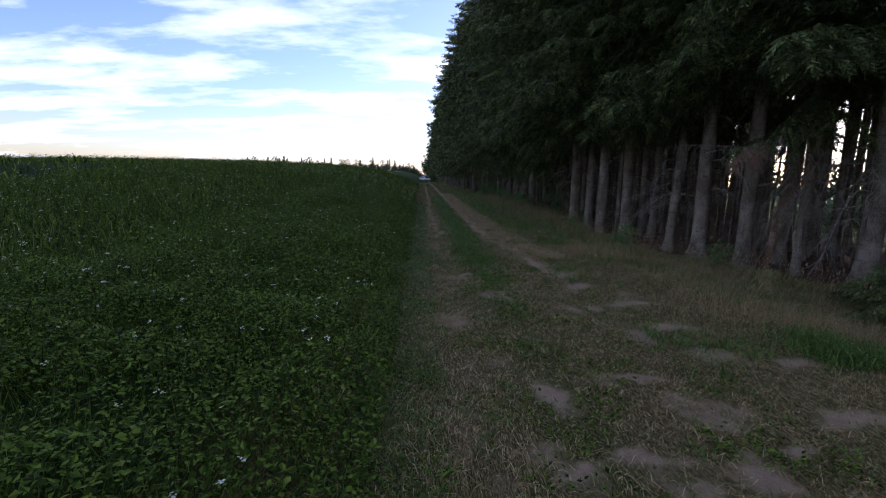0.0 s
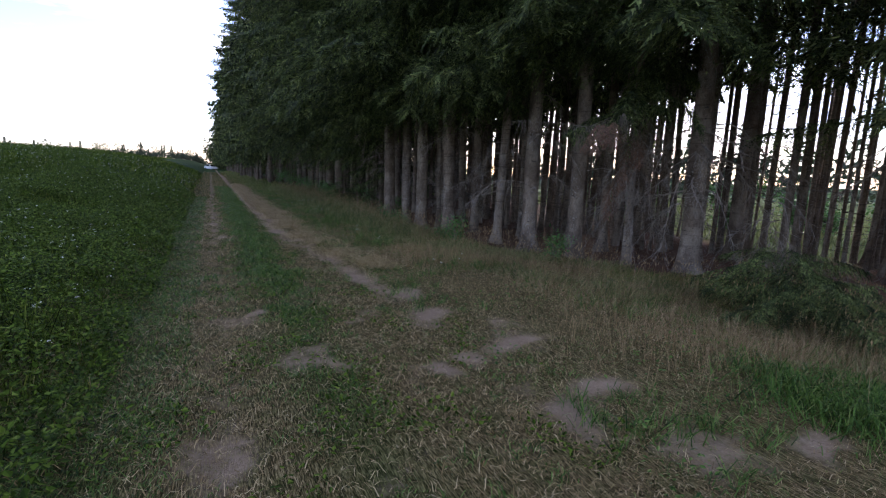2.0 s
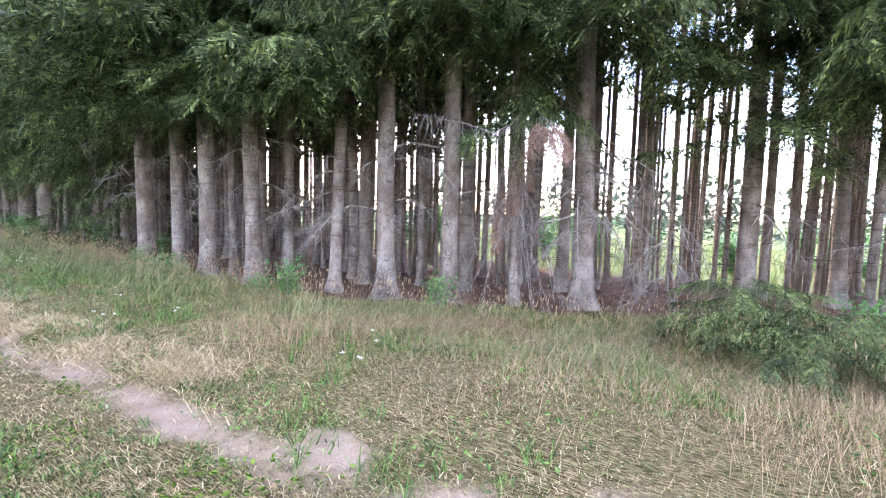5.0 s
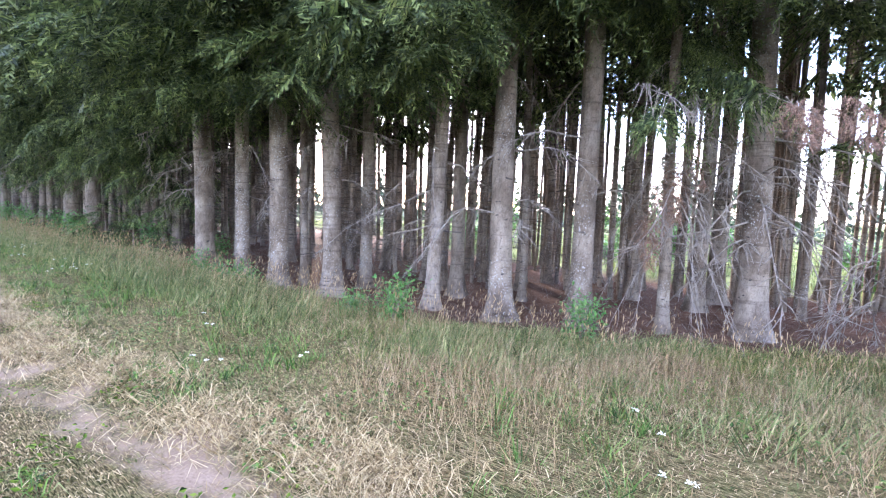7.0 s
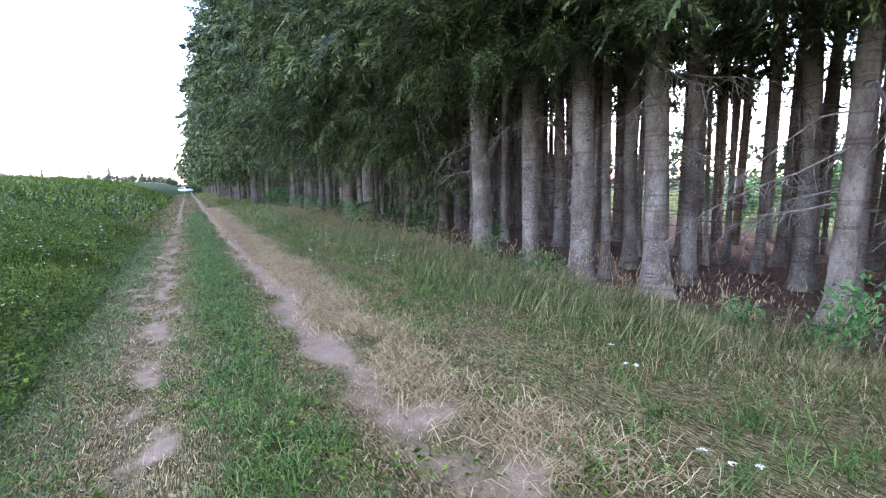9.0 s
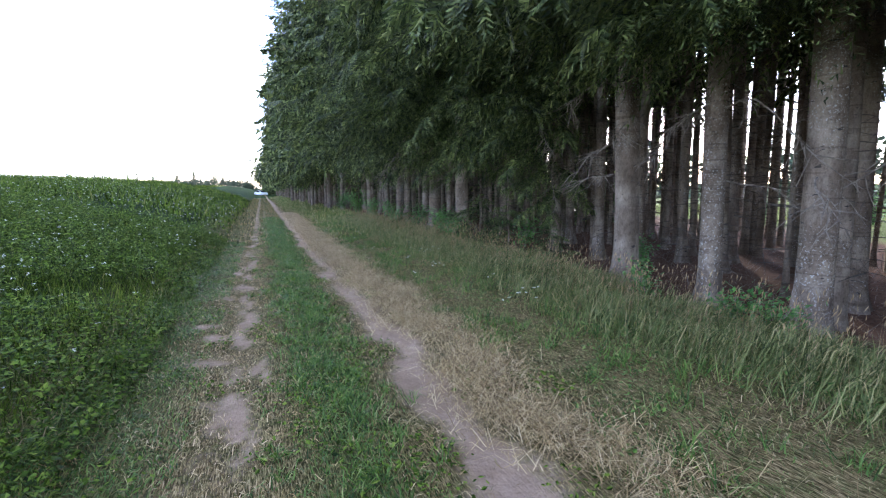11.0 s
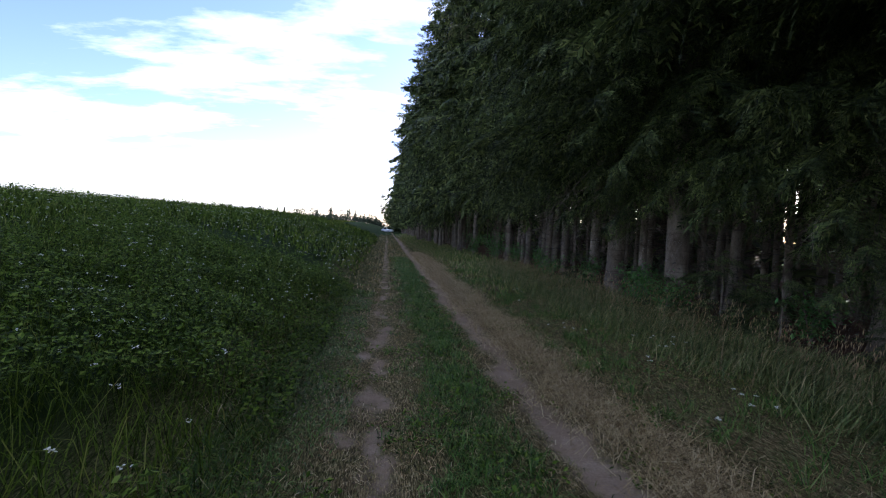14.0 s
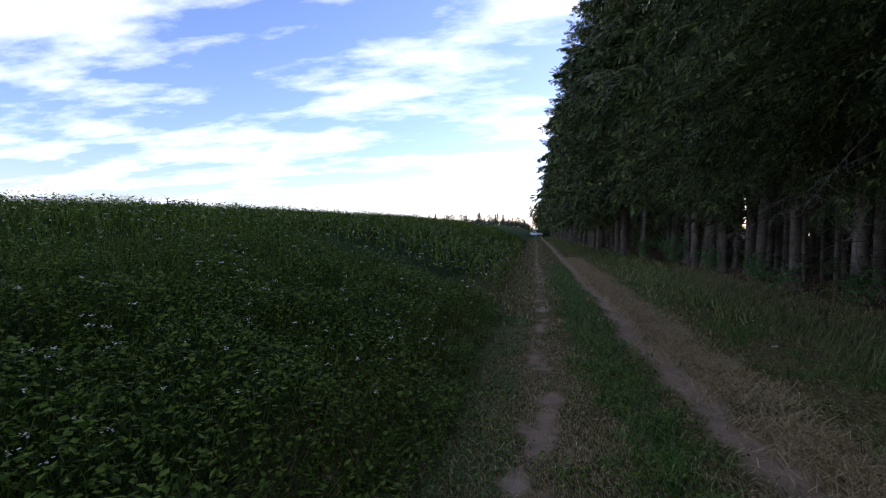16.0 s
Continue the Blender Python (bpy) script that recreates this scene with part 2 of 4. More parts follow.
M_SUNNY = island_mat("sunny_grass", ((0.0, (0.10, 0.14, 0.045)), (1.0, (0.25, 0.26, 0.10))), 0.6, 0.4)
M_PETAL = island_mat("white_petals", ((0.0, (0.55, 0.54, 0.42)), (1.0, (0.82, 0.80, 0.68))), 0.6, 0.2)
M_SHRUB = island_mat("shrub_leaf", ((0.0, (0.045, 0.12, 0.03)), (0.7, (0.12, 0.26, 0.065)), (1.0, (0.20, 0.34, 0.10))), 0.4, 0.4)
M_FARLEAF = island_mat("far_foliage", ((0.0, (0.035, 0.055, 0.035)), (1.0, (0.085, 0.11, 0.06))), 0.8, 0.2)

# ---------------------------------------------------------------- mesh helpers
RNG = np.random.default_rng(7)


def mesh_from(name, verts, faces, mat):
    """A mesh from an array of places and an array of equal faces."""
    me = bpy.data.meshes.new(name)
    verts, faces = np.asarray(verts, np.float32), np.asarray(faces, np.int32)
    k = faces.shape[1]
    me.vertices.add(len(verts))
    me.vertices.foreach_set("co", verts.ravel())
    me.loops.add(faces.size)
    me.loops.foreach_set("vertex_index", faces.ravel())
    me.polygons.add(len(faces))
    me.polygons.foreach_set("loop_start", np.arange(0, faces.size, k, dtype=np.int32))
    me.polygons.foreach_set("loop_total", np.full(len(faces), k, np.int32))
    me.update(calc_edges=True)
    me.materials.append(mat)
    return me


def place(name, me, parent=None, label=""):
    ob = new(name, me)
    if parent:
        ob.parent = parent
    if label:
        ob["label"] = label
    return ob


def smooth(a, b, v):
    t = np.clip((v - a) / (b - a), 0, 1)
    return t * t * (3 - 2 * t)


def lumps(x, y, scale, seed=0.0):
    """A cheap smooth field of lumps, about -1 to 1."""
    return (np.sin(x * 1.3 / scale + seed) * np.cos(y * 1.1 / scale - 1.7 * seed) + 0.6 * np.sin((x * 0.7 + y * 1.9) / scale + 2.1 + seed)
            + 0.4 * np.cos((2.3 * x - 1.4 * y) / scale + 0.7 - seed)) / 2.0


def edge_x(y):
    """Where the outermost row of spruces stands: it draws back from the track at the near end."""
    return np.interp(y, (3, 5.5, 8, 10, 12, 14.5, 16, 18, 24, 30, 60), (10.3, 10.4, 8.9, 7.75, 7.15, 6.6, 6.2, 6.1, 5.75, 5.7, 5.5))


def wood_end(y):
    """Where the wood gives way to the sunny meadow behind it."""
    return np.interp(y, (0, 10, 20, 40), (14.6, 14.4, 16.5, 22.0))


def ground_z(x, y):
    x, y = np.asarray(x, float), np.asarray(y, float)
    z = -0.05 * smooth(0.3, 1.6, x) + 0.05 * smooth(2.2, 3.6, x) - 0.32 * smooth(3.6, 6.6, x) * smooth(24, 15, y)
    for mid, half, deep in ((0.08, 0.26, 0.045), (1.5 + 0.65 * smooth(15.5, 6.5, y), 0.3, 0.05)):
        z = z - deep * np.exp(-((x - mid) / half) ** 2)
    z = z + 0.012 * lumps(x, y, 0.45) + 0.006 * lumps(x, y, 0.17, 2.0)
    # the field rises to a low crest beside the track, higher further on, and falls away gently behind it
    left = np.maximum(-x - 0.7, 0)
    rise = np.interp(y, (-10, 0, 10, 20, 26, 32, 40, 60), (0.0, 0.1, 0.5, 1.35, 1.95, 2.15, 2.3, 2.8))
    z = z + rise * (1 - np.exp(-left / 5)) - 0.02 * np.clip(left - 12, 0, 60) + 0.04 * np.minimum(left, 1) * lumps(x, y, 2.5)
    z = z - 0.02 * np.clip(x - 14, 0, 200)
    z = z + 0.025 * smooth(0, 0.7, x - edge_x(y) + 1) * lumps(x, y, 0.9, 4.0)
    z = z + 1.0 * smooth(150, 215, y) * smooth(60, -10, x)
    return z


def grass_end(y):
    """Where the verge grass gives way to needle litter."""
    return edge_x(y) - 0.85 + 0.75 * smooth(14, 19, y)


def stretch(x, y):
    """Spreads verge growth sown on a strip 5.2 m wide out to the real edge of the grass."""
    return x + np.maximum(x - 2.5, 0) / 2.7 * (grass_end(y) - 5.2)


def rut_x(y):
    """Where the worn right-hand rut runs."""
    return 1.5 + 0.65 * smooth(15.5, 6.5, y) + 0.12 * np.exp(-((y - 18.2) / 1.6) ** 2) + 0.04 * np.sin(0.9 * y) + 0.03 * np.sin(2.3 * y + 1)


# worn ovals of bare earth: x, y, half width, half length
OVALS = ((2.62, 5.1, 0.30, 0.2), (2.14, 5.02, 0.18, 0.16), (2.74, 4.05, 0.3, 0.16), (2.28, 3.8, 0.22, 0.26), (1.72, 4.78, 0.14, 0.14), (2.3, 6.4, 0.26, 0.24), (2.34, 7.2, 0.2, 0.34),
         (2.05, 8.5, 0.19, 0.5), (2.02, 9.9, 0.2, 0.4), (3.35, 2.85, 0.26, 0.13), (0.46, 6.83, 0.12, 0.12), (1.83, 12.58, 0.19, 0.22), (1.99, 11.8, 0.2, 0.2), (2.12, 10.3, 0.24, 0.3),
         (1.62, 13.55, 0.13, 0.16), (1.6, 14.15, 0.13, 0.18), (0.68, 2.1, 0.12, 0.34), (0.61, 1.15, 0.2, 0.1), (1.14, 1.35, 0.22, 0.09), (1.76, 1.2, 0.2, 0.14), (2.95, 1.78, 0.3, 0.11),
         (2.28, 1.5, 0.16, 0.07), (1.6, 2.6, 0.4, 0.08))
# smaller bare spots in and beside the left-hand rut
SPOTS = ((-0.3, 17.9, 0.11, 0.12), (-0.05, 22.2, 0.09, 0.3), (-0.14, 19.35, 0.12, 0.12), (-0.19, 17.45, 0.14, 0.12), (-0.15, 16.7, 0.16, 0.16), (0.08, 18.2, 0.07, 0.6), (0.2, 12.9, 0.1, 0.14),
         (-0.1, 21.6, 0.1, 0.16), (-0.03, 20.2, 0.13, 0.2), (0.03, 24.4, 0.09, 0.3), (0.3, 16.4, 0.06, 0.3), (0.15, 15.5, 0.08, 0.5))


def bareness(x, y):
    """How far the turf is worn away, 0 to 1, fading softly outward."""
    x, y = np.asarray(x, float), np.asarray(y, float)
    wx, wy = 0.08 * lumps(x, y, 0.3, 1.0) + 0.05 * lumps(x, y, 0.11, 4.0), 0.10 * lumps(x, y, 0.27, 6.0) + 0.06 * lumps(x, y, 0.09, 3.0)
    along = lumps(y * 0.6, y, 0.5, 2.0)
    r = np.exp(-((x - rut_x(y) + wx) / (0.22 + 0.06 * along)) ** 2) * (0.58 + 0.14 * along + (0.26 + 0.08 * along) * smooth(13.0, 15.0, y)) * smooth(5.5, 8, y)
    l = np.exp(-((x - 0.10 + wx * 1.4 + 0.05 * np.sin(1.3 * y)) / 0.095) ** 2) * (0.30 + 0.58 * smooth(-0.3, 0.35, lumps(x * 2.2, y, 0.3, 3.0) + 0.4 * lumps(x, y, 0.13, 1.0)) * smooth(9, 15, y))
    left = 0.22 * np.exp(-((x - 0.0) / 0.26) ** 2)
    p = 0.55 * smooth(0.1, 0.75, lumps(x, y, 0.4, 5.0) + 0.3 * lumps(x, y, 0.13, 1.0)) * smooth(9.5, 6, y) * smooth(-0.5, 0.1, x) * smooth(3.3, 2.7, x)
    out = np.maximum(np.maximum(np.maximum(r, l), p), left)
    for ox, oy, hx, hy in OVALS + SPOTS:
        out = np.maximum(out, 0.95 * np.exp(-(((x - ox + wx) / (hx * 1.1)) ** 2 + ((y - oy + wy) / (hy * 1.1)) ** 2)))
    return np.clip(out, 0, 1)


# ---------------------------------------------------------------- ground
def axis(near_lo, near_hi, step, far):
    out = list(np.arange(near_lo, near_hi + 1e-6, step))
    lo, hi, s = near_lo, near_hi, step
    while hi < far or lo > -far:
        s *= 1.17
        lo, hi = lo - s, hi + s
        out = [lo] + out + [hi]
    return np.array(out)


gx, gy = axis(-3.0, 9.0, 0.085, 1500), axis(-3.0, 34.0, 0.11, 1500)
X, Y = np.meshgrid(gx, gy)
V = np.stack([X, Y, ground_z(X, Y)], -1).reshape(-1, 3)
idx = np.arange(len(gx) * len(gy)).reshape(len(gy), len(gx))
F = np.stack([idx[:-1, :-1], idx[:-1, 1:], idx[1:, 1:], idx[1:, :-1]], -1).reshape(-1, 4)
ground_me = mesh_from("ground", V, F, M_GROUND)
ground_me.polygons.foreach_set("use_smooth", np.ones(len(F), bool))
worn = ground_me.attributes.new("worn", "FLOAT", "POINT")
worn.data.foreach_set("value", bareness(V[:, 0], V[:, 1]).astype(np.float32))
for key, value in (("litter", smooth(-0.3, 0.3, V[:, 0] - grass_end(V[:, 1]))), ("beyond", smooth(-0.6, 0.6, V[:, 0] - wood_end(V[:, 1])))):
    zone = ground_me.attributes.new(key, "FLOAT", "POINT")
    zone.data.foreach_set("value", value.astype(np.float32))
ground = tagged(new("ground", ground_me), "earth ground with two worn wheel ruts, needle litter and field", "ground", kind="structure")


# ---------------------------------------------------------------- blades
def blades(name, x, y, height, width, lean, mat, label, category, lift=0.0, bend=0.5, heading=None):
    """Grass: each blade two quads' worth of strip that bends over to its tip."""
    n = len(x)
    z = ground_z(x, y) + lift
    a = RNG.uniform(0, 2 * np.pi, n) if heading is None else heading
    d = np.stack([np.cos(a), np.sin(a), np.zeros(n)], -1)
    turn = RNG.uniform(0, np.pi, n)
    s = np.stack([np.cos(turn), np.sin(turn), np.zeros(n)], -1) * (width / 2)[:, None]
    base = np.stack([x, y, z - 0.01], -1)
    up = np.array([0, 0, 1.0])
    mid = base + d * (lean * height * 0.35)[:, None] + up * (height * 0.62)[:, None]
    tip = base + d * (lean * height * 1.0)[:, None] + up * (height * np.clip(1.0 - bend * lean, 0.25, 1))[:, None]
    v = np.stack([base - s, base + s, mid + s * 0.8, mid - s * 0.8, tip], 1).reshape(-1, 3)
    o = (np.arange(n) * 5)[:, None]
    f = np.concatenate([o + [0, 1, 2], o + [0, 2, 3], o + [3, 2, 4]], 0)
    me = mesh_from(name, v, f, mat)
    return tagged(new(name, me), label, category, kind="stuff")


def scatter(n, x0, x1, y0, y1):
    return RNG.uniform(x0, x1, n), RNG.uniform(y0, y1, n)


def field_edge(y):
    return -0.68 + 0.08 * np.sin(y * 0.8) + 0.07 * np.sin(y * 2.3 + 1)


def joined(name, parts, mat, label, category):
    """Loose leaves and petals of one kind as one thing of stuff."""
    tri = np.concatenate(parts)
    return tagged(new(name, tri_mesh(name, tri, mat)), label, category, kind="stuff")


def tri_mesh(name, tri, mat):
    return mesh_from(name, tri, np.arange(len(tri)).reshape(-1, 3), mat)


def leaf_tris(c, length, wide, flat=0.5, rng=RNG):
    """Pointed leaves, two triangles each, at the places c, heading anywhere."""
    n = len(c)
    a, t = rng.uniform(0, 2 * np.pi, n), rng.normal(0.1, flat, n)
    d = np.stack([np.cos(a) * np.cos(t), np.sin(a) * np.cos(t), np.sin(t)], -1) * length[:, None]
    s = np.stack([-np.sin(a), np.cos(a), rng.normal(0, 0.3, n)], -1) * (length * wide / 2)[:, None]
    m = c + d * 0.5
    return np.stack([c, m + s, c + d, c, c + d, m - s], 1).reshape(-1, 3)


# meadow, close by and then thinner with broader blades
for k, (n, x0, x1, y0, y1, h, w) in enumerate(((80000, -6.0, -0.6, -1, 28, 0.36, 0.006), (55000, -16, -6, 0, 42, 0.44, 0.012), (45000, -45, -0.8, 30, 75, 0.48, 0.028),
                                              (45000, -75, -12, 5, 200, 0.5, 0.06))):
    x, y = scatter(n, x0, x1, y0, y1)
    keep = x < field_edge(y)
    if k == 3:
        keep &= (y > 75) | (x < -45) | ((x < -16) & (y < 32))
    x, y = x[keep], y[keep]
    edge = smooth(0.0, 0.6, field_edge(y) - x)
    hh = h * RNG.uniform(0.3, 1.15, len(x)) * (0.45 + 0.55 * edge) * (1 + 0.45 * lumps(x, y, 0.35) + 0.3 * lumps(x, y, 1.2, 3.0))
    blades("meadow_grass", x, y, hh, w * RNG.uniform(0.7, 1.4, len(x)), RNG.uniform(0.2, 1.3, len(x)), M_FIELD, "tall green meadow grass beside the track", "grass")

x, y = scatter(5000, -7.0, -0.7, -1, 30)
keep = (x < field_edge(y)) & (lumps(x, y, 0.9, 4.0) > -0.1)
x, y = x[keep], y[keep]
blades("arching_grass", x, y, RNG.uniform(0.22, 0.40, len(x)), RNG.uniform(0.003, 0.006, len(x)), RNG.uniform(0.5, 1.2, len(x)), M_LIGHT, "long arching grass standing over the meadow", "grass", bend=0.45)

# clover and broad leaves among the meadow grass
parts = []
for n, x0, x1, y0, y1, l in ((170000, -5.0, -0.6, -1, 27, 0.038), (50000, -14, -5.0, 0, 40, 0.05), (24000, -30, -0.8, 27, 60, 0.09)):
    x, y = scatter(n, x0, x1, y0, y1)
    keep = (x < field_edge(y) + 0.12) & (lumps(x, y, 1.1, 9.0) + 0.5 * lumps(x, y, 0.4, 2.0) > -0.55)
    x, y = x[keep], y[keep]
    top = 0.38 * (0.35 + 0.65 * smooth(-0.1, 0.6, field_edge(y) - x)) * (1 + 0.5 * lumps(x, y, 0.4, 1.0) + 0.2 * lumps(x, y, 1.3, 2.0))
    z = ground_z(x, y) + np.maximum(top * RNG.uniform(0.35, 1.05, len(x)), 0.02)
    parts.append(leaf_tris(np.stack([x, y, z], -1), l * RNG.uniform(0.6, 1.4, len(x)), 0.75, 0.35))
joined("meadow_clover", parts, M_CLOVER, "green clover and broad leaves growing in the meadow", "clover")

# flat white umbels standing over the meadow
n = 1500
x, y = -0.9 - 15 * RNG.uniform(0, 1, n) ** 1.6, RNG.uniform(-1, 48, n)
keep = (lumps(x, y, 1.6, 5.0) + RNG.normal(0, 0.45, n) > 0.05 + 0.5 * smooth(16, 8, y)) & ((x < -2.6) | (y > 24))
x, y = x[keep], y[keep]
k = 34
rad = np.repeat(RNG.uniform(0.012, 0.030, len(x)), k) * np.sqrt(RNG.uniform(0, 1, len(x) * k))
ang = RNG.uniform(0, 2 * np.pi, len(x) * k)
high = np.repeat(ground_z(x, y) + RNG.uniform(0.34, 0.62, len(x)), k) - 5 * rad * rad + RNG.normal(0, 0.004, len(x) * k)
joined("meadow_umbels", [leaf_tris(np.stack([np.repeat(x, k) + rad * np.cos(ang), np.repeat(y, k) + rad * np.sin(ang), high], -1), RNG.uniform(0.008, 0.016, len(x) * k), 0.9, 0.3)], M_PETAL,
       "flat white umbels standing over the meadow grass", "flowers")

# white flower heads standing over the meadow
x, y = scatter(7000, -16, -0.9, 0, 45)
keep = (x < field_edge(y) - 0.1) & (lumps(x, y, 2.0, 3.0) + RNG.normal(0, 0.5, len(x)) > 0.0)
x, y = x[keep], y[keep]
c, l = [], []
for fx, fy in zip(x, y):
    k = 8
    r = RNG.uniform(0.006, 0.015)
    fz = float(ground_z(fx, fy)) + RNG.uniform(0.22, 0.46)
    c.append(np.stack([fx + RNG.normal(0, r, k), fy + RNG.normal(0, r, k), fz + RNG.normal(0, 0.006, k)], -1))
    l.append(RNG.uniform(0.010, 0.020, k))
joined("meadow_flowers", [leaf_tris(np.concatenate(c), np.concatenate(l), 0.9, 0.3)], M_PETAL, "small white flower heads in the meadow", "flowers")


def uncovered(x, y, reach):
    """Keeps fewer blades where the earth is worn, with stray ones left in."""
    return RNG.uniform(0, 1, len(x)) > smooth(0.22, 0.75, bareness(x, y) + RNG.normal(0, 0.10, len(x))) * reach


# trodden grass on the track
x, y = scatter(150000, -1.1, 2.7, -1.5, 26)
keep = uncovered(x, y, 0.985) & (RNG.uniform(0, 1, len(x)) < 0.6 + 0.5 * lumps(x, y, 0.25, 3.3))
x, y = x[keep], y[keep]
hh = (0.032 + 0.05 * smooth(-0.5, -0.9, x)) * RNG.uniform(0.5, 1.8, len(x)) * (1 + 0.5 * lumps(x, y, 0.3, 3.0))
tan = RNG.uniform(0, 1, len(x)) < 0.55 * smooth(0.9, 1.5, x) * smooth(16, 12, y) + 0.30 * np.exp(-((x + 0.05) / 0.25) ** 2) + 0.25 * smooth(8, 5, y)
for pick, mat, word in ((~tan, M_TRACK, "short trodden grass between the wheel ruts"), (tan, M_DRY, "short dry grass trodden into the track")):
    n = int(pick.sum())
    blades("trodden_grass", x[pick], y[pick], hh[pick], RNG.uniform(0.004, 0.009, n), RNG.uniform(0.6, 2.3, n), mat, word, "grass", bend=0.35)
x, y = scatter(24000, -1.0, 2.6, 26, 110)
keep = (np.abs(x - 1.52) > 0.24) & (np.abs(x - 0.1) > 0.10)
x, y = x[keep], y[keep]
blades("trodden_grass", x, y, 0.08 * RNG.uniform(0.6, 1.4, len(x)), np.full(len(x), 0.025), RNG.uniform(0.2, 1.2, len(x)), M_TRACK, "short trodden grass between the wheel ruts", "grass")
x, y = scatter(56000, -1.0, -0.15, -1.5, 27)
keep = uncovered(x, y, 1.0) & (RNG.uniform(0, 1, len(x)) < 0.55 + 0.6 * lumps(x, y, 0.3, 2.3) + 0.5 * smooth(-0.5, -0.85, x))
x, y = x[keep], y[keep]
blades("shoulder_grass", x, y, RNG.uniform(0.03, 0.085, len(x)) * (1 + 0.9 * smooth(-0.5, -0.9, x)), RNG.uniform(0.004, 0.008, len(x)), RNG.uniform(0.5, 2.0, len(x)), M_LUSH,
       "short green grass on the shoulder of the track", "grass", bend=0.38)
# fresh tufts: the middle strip further on, loose tufts over the wide trampled ground
tx, ty = RNG.normal(0.82, 0.22, 2600), RNG.uniform(4, 40, 2600)
sx, sy = scatter(900, -0.5, 2.7, -1, 9)
tx, ty = np.concatenate([tx, sx]), np.concatenate([ty, sy])
keep = (bareness(tx, ty) < 0.45) & ((RNG.uniform(0, 1, len(tx)) < 0.35 + smooth(6, 9, ty)) | (lumps(tx, ty, 0.5, 4.4) > 0.15))
tx, ty = tx[keep], ty[keep]
k = 19
tall = np.repeat(RNG.uniform(0.045, 0.13, len(tx)) * (0.6 + 0.4 * smooth(6, 10, ty)), k)
x, y = np.repeat(tx, k) + RNG.normal(0, 0.035, len(tx) * k), np.repeat(ty, k) + RNG.normal(0, 0.045, len(tx) * k)
blades("middle_grass", x, y, tall * RNG.uniform(0.6, 1.3, len(x)), RNG.uniform(0.004, 0.009, len(x)), RNG.uniform(0.4, 1.8, len(x)), M_LUSH,
       "fresh green grass along the middle of the track", "grass", bend=0.4)
# low weeds with broad leaves on the crown of the track
x, y = scatter(60000, -1.0, 2.5, -1, 28)
keep = uncovered(x, y, 1.0) & (lumps(x, y, 0.35, 6.5) + 0.35 * np.exp(-((x - 0.8) / 0.35) ** 2) + 0.3 * smooth(-0.3, -0.6, x) > 0.22)
x, y = x[keep], y[keep]
joined("track_weeds", [leaf_tris(np.stack([x, y, ground_z(x, y) + RNG.uniform(0.01, 0.06, len(x))], -1), RNG.uniform(0.015, 0.05, len(x)), 0.6, 0.3)], M_CLOVER,
       "low green weeds on the crown of the track", "weeds")
# mown dry stalks left lying
x, y = scatter(60000, -1.0, 2.6, -1.5, 26)
keep = uncovered(x, y, 0.93) & (RNG.uniform(0, 1, len(x)) < 0.20 + 0.30 * np.exp(-((x + 0.05) / 0.25) ** 2) + 0.35 * smooth(9, 6, y) + 0.3 * np.exp(-((x - 1.5) / 0.5) ** 2))
x, y = x[keep], y[keep]
blades("mown_stalks", x, y, RNG.uniform(0.02, 0.06, len(x)), RNG.uniform(0.003, 0.006, len(x)), RNG.uniform(1.6, 2.8, len(x)), M_STRAW, "dry mown stalks lying on the track", "straw", 0.012, 0.33)

# the strip of flattened straw beside the right-hand rut
x, y = RNG.normal(0, 0.19, 90000), RNG.uniform(8.0, 46, 90000)
x = x + rut_x(y) + 0.46 + 0.1 * lumps(y, y, 1.0)
keep = RNG.uniform(0, 1, len(x)) < 0.45 + 0.8 * lumps(x, y, 0.4, 2.5) + 0.45 * smooth(13, 17, y)
x, y = x[keep], y[keep]
blades("straw_strip", x, y, RNG.uniform(0.05, 0.15, len(x)), RNG.uniform(0.004, 0.007, len(x)), RNG.uniform(1.2, 2.8, len(x)), M_STRAW, "flattened dry straw beside the worn rut", "straw", 0.02, 0.33)

# verge: dry and green grass mixed, taller toward the trees
x, y = scatter(185000, 1.95, 5.4, -2, 27)
more = scatter(90000, 2.4, 5.4, -1, 11)
x, y = np.concatenate([x, more[0]]), np.concatenate([y, more[1]])
near = smooth(2.9, 4.3, x)
keep = uncovered(x, y, 1.0) & (RNG.uniform(0, 1, len(x)) < (1 - smooth(-0.4, 0.15, x - 5.2)))
x, y, near = x[keep], y[keep], near[keep]
hh = (0.034 + 0.135 * near) * RNG.uniform(0.4, 1.5, len(x)) * (1 + 0.55 * lumps(x, y, 0.35, 6.0))
dry = (RNG.uniform(0, 1, len(x)) < 0.60 * smooth(12.5, 8.5, y) + 0.08 + 0.35 * lumps(x, y, 0.7, 2.0)) & (x < 4.5 + 0.3 * lumps(x, y, 0.8))
x = stretch(x, y)
for pick, mat, word in ((~dry, M_VERGE, "green verge grass before the trees"), (dry, M_DRY, "dry bent verge grass before the trees")):
    n = int(pick.sum())
    blades("verge_grass", x[pick], y[pick], hh[pick], RNG.uniform(0.003, 0.0065, n), RNG.uniform(0.5, 2.3, n), mat, word, "grass", bend=0.4)
x, y = scatter(34000, 2.0, 5.6, 27, 130)
blades("verge_grass", x, y, (0.08 + 0.24 * smooth(2.2, 4.6, x)) * RNG.uniform(0.6, 1.4, len(x)), np.full(len(x), 0.022), RNG.uniform(0.2, 1.2, len(x)), M_VERGE,
       "green verge grass before the trees", "grass")
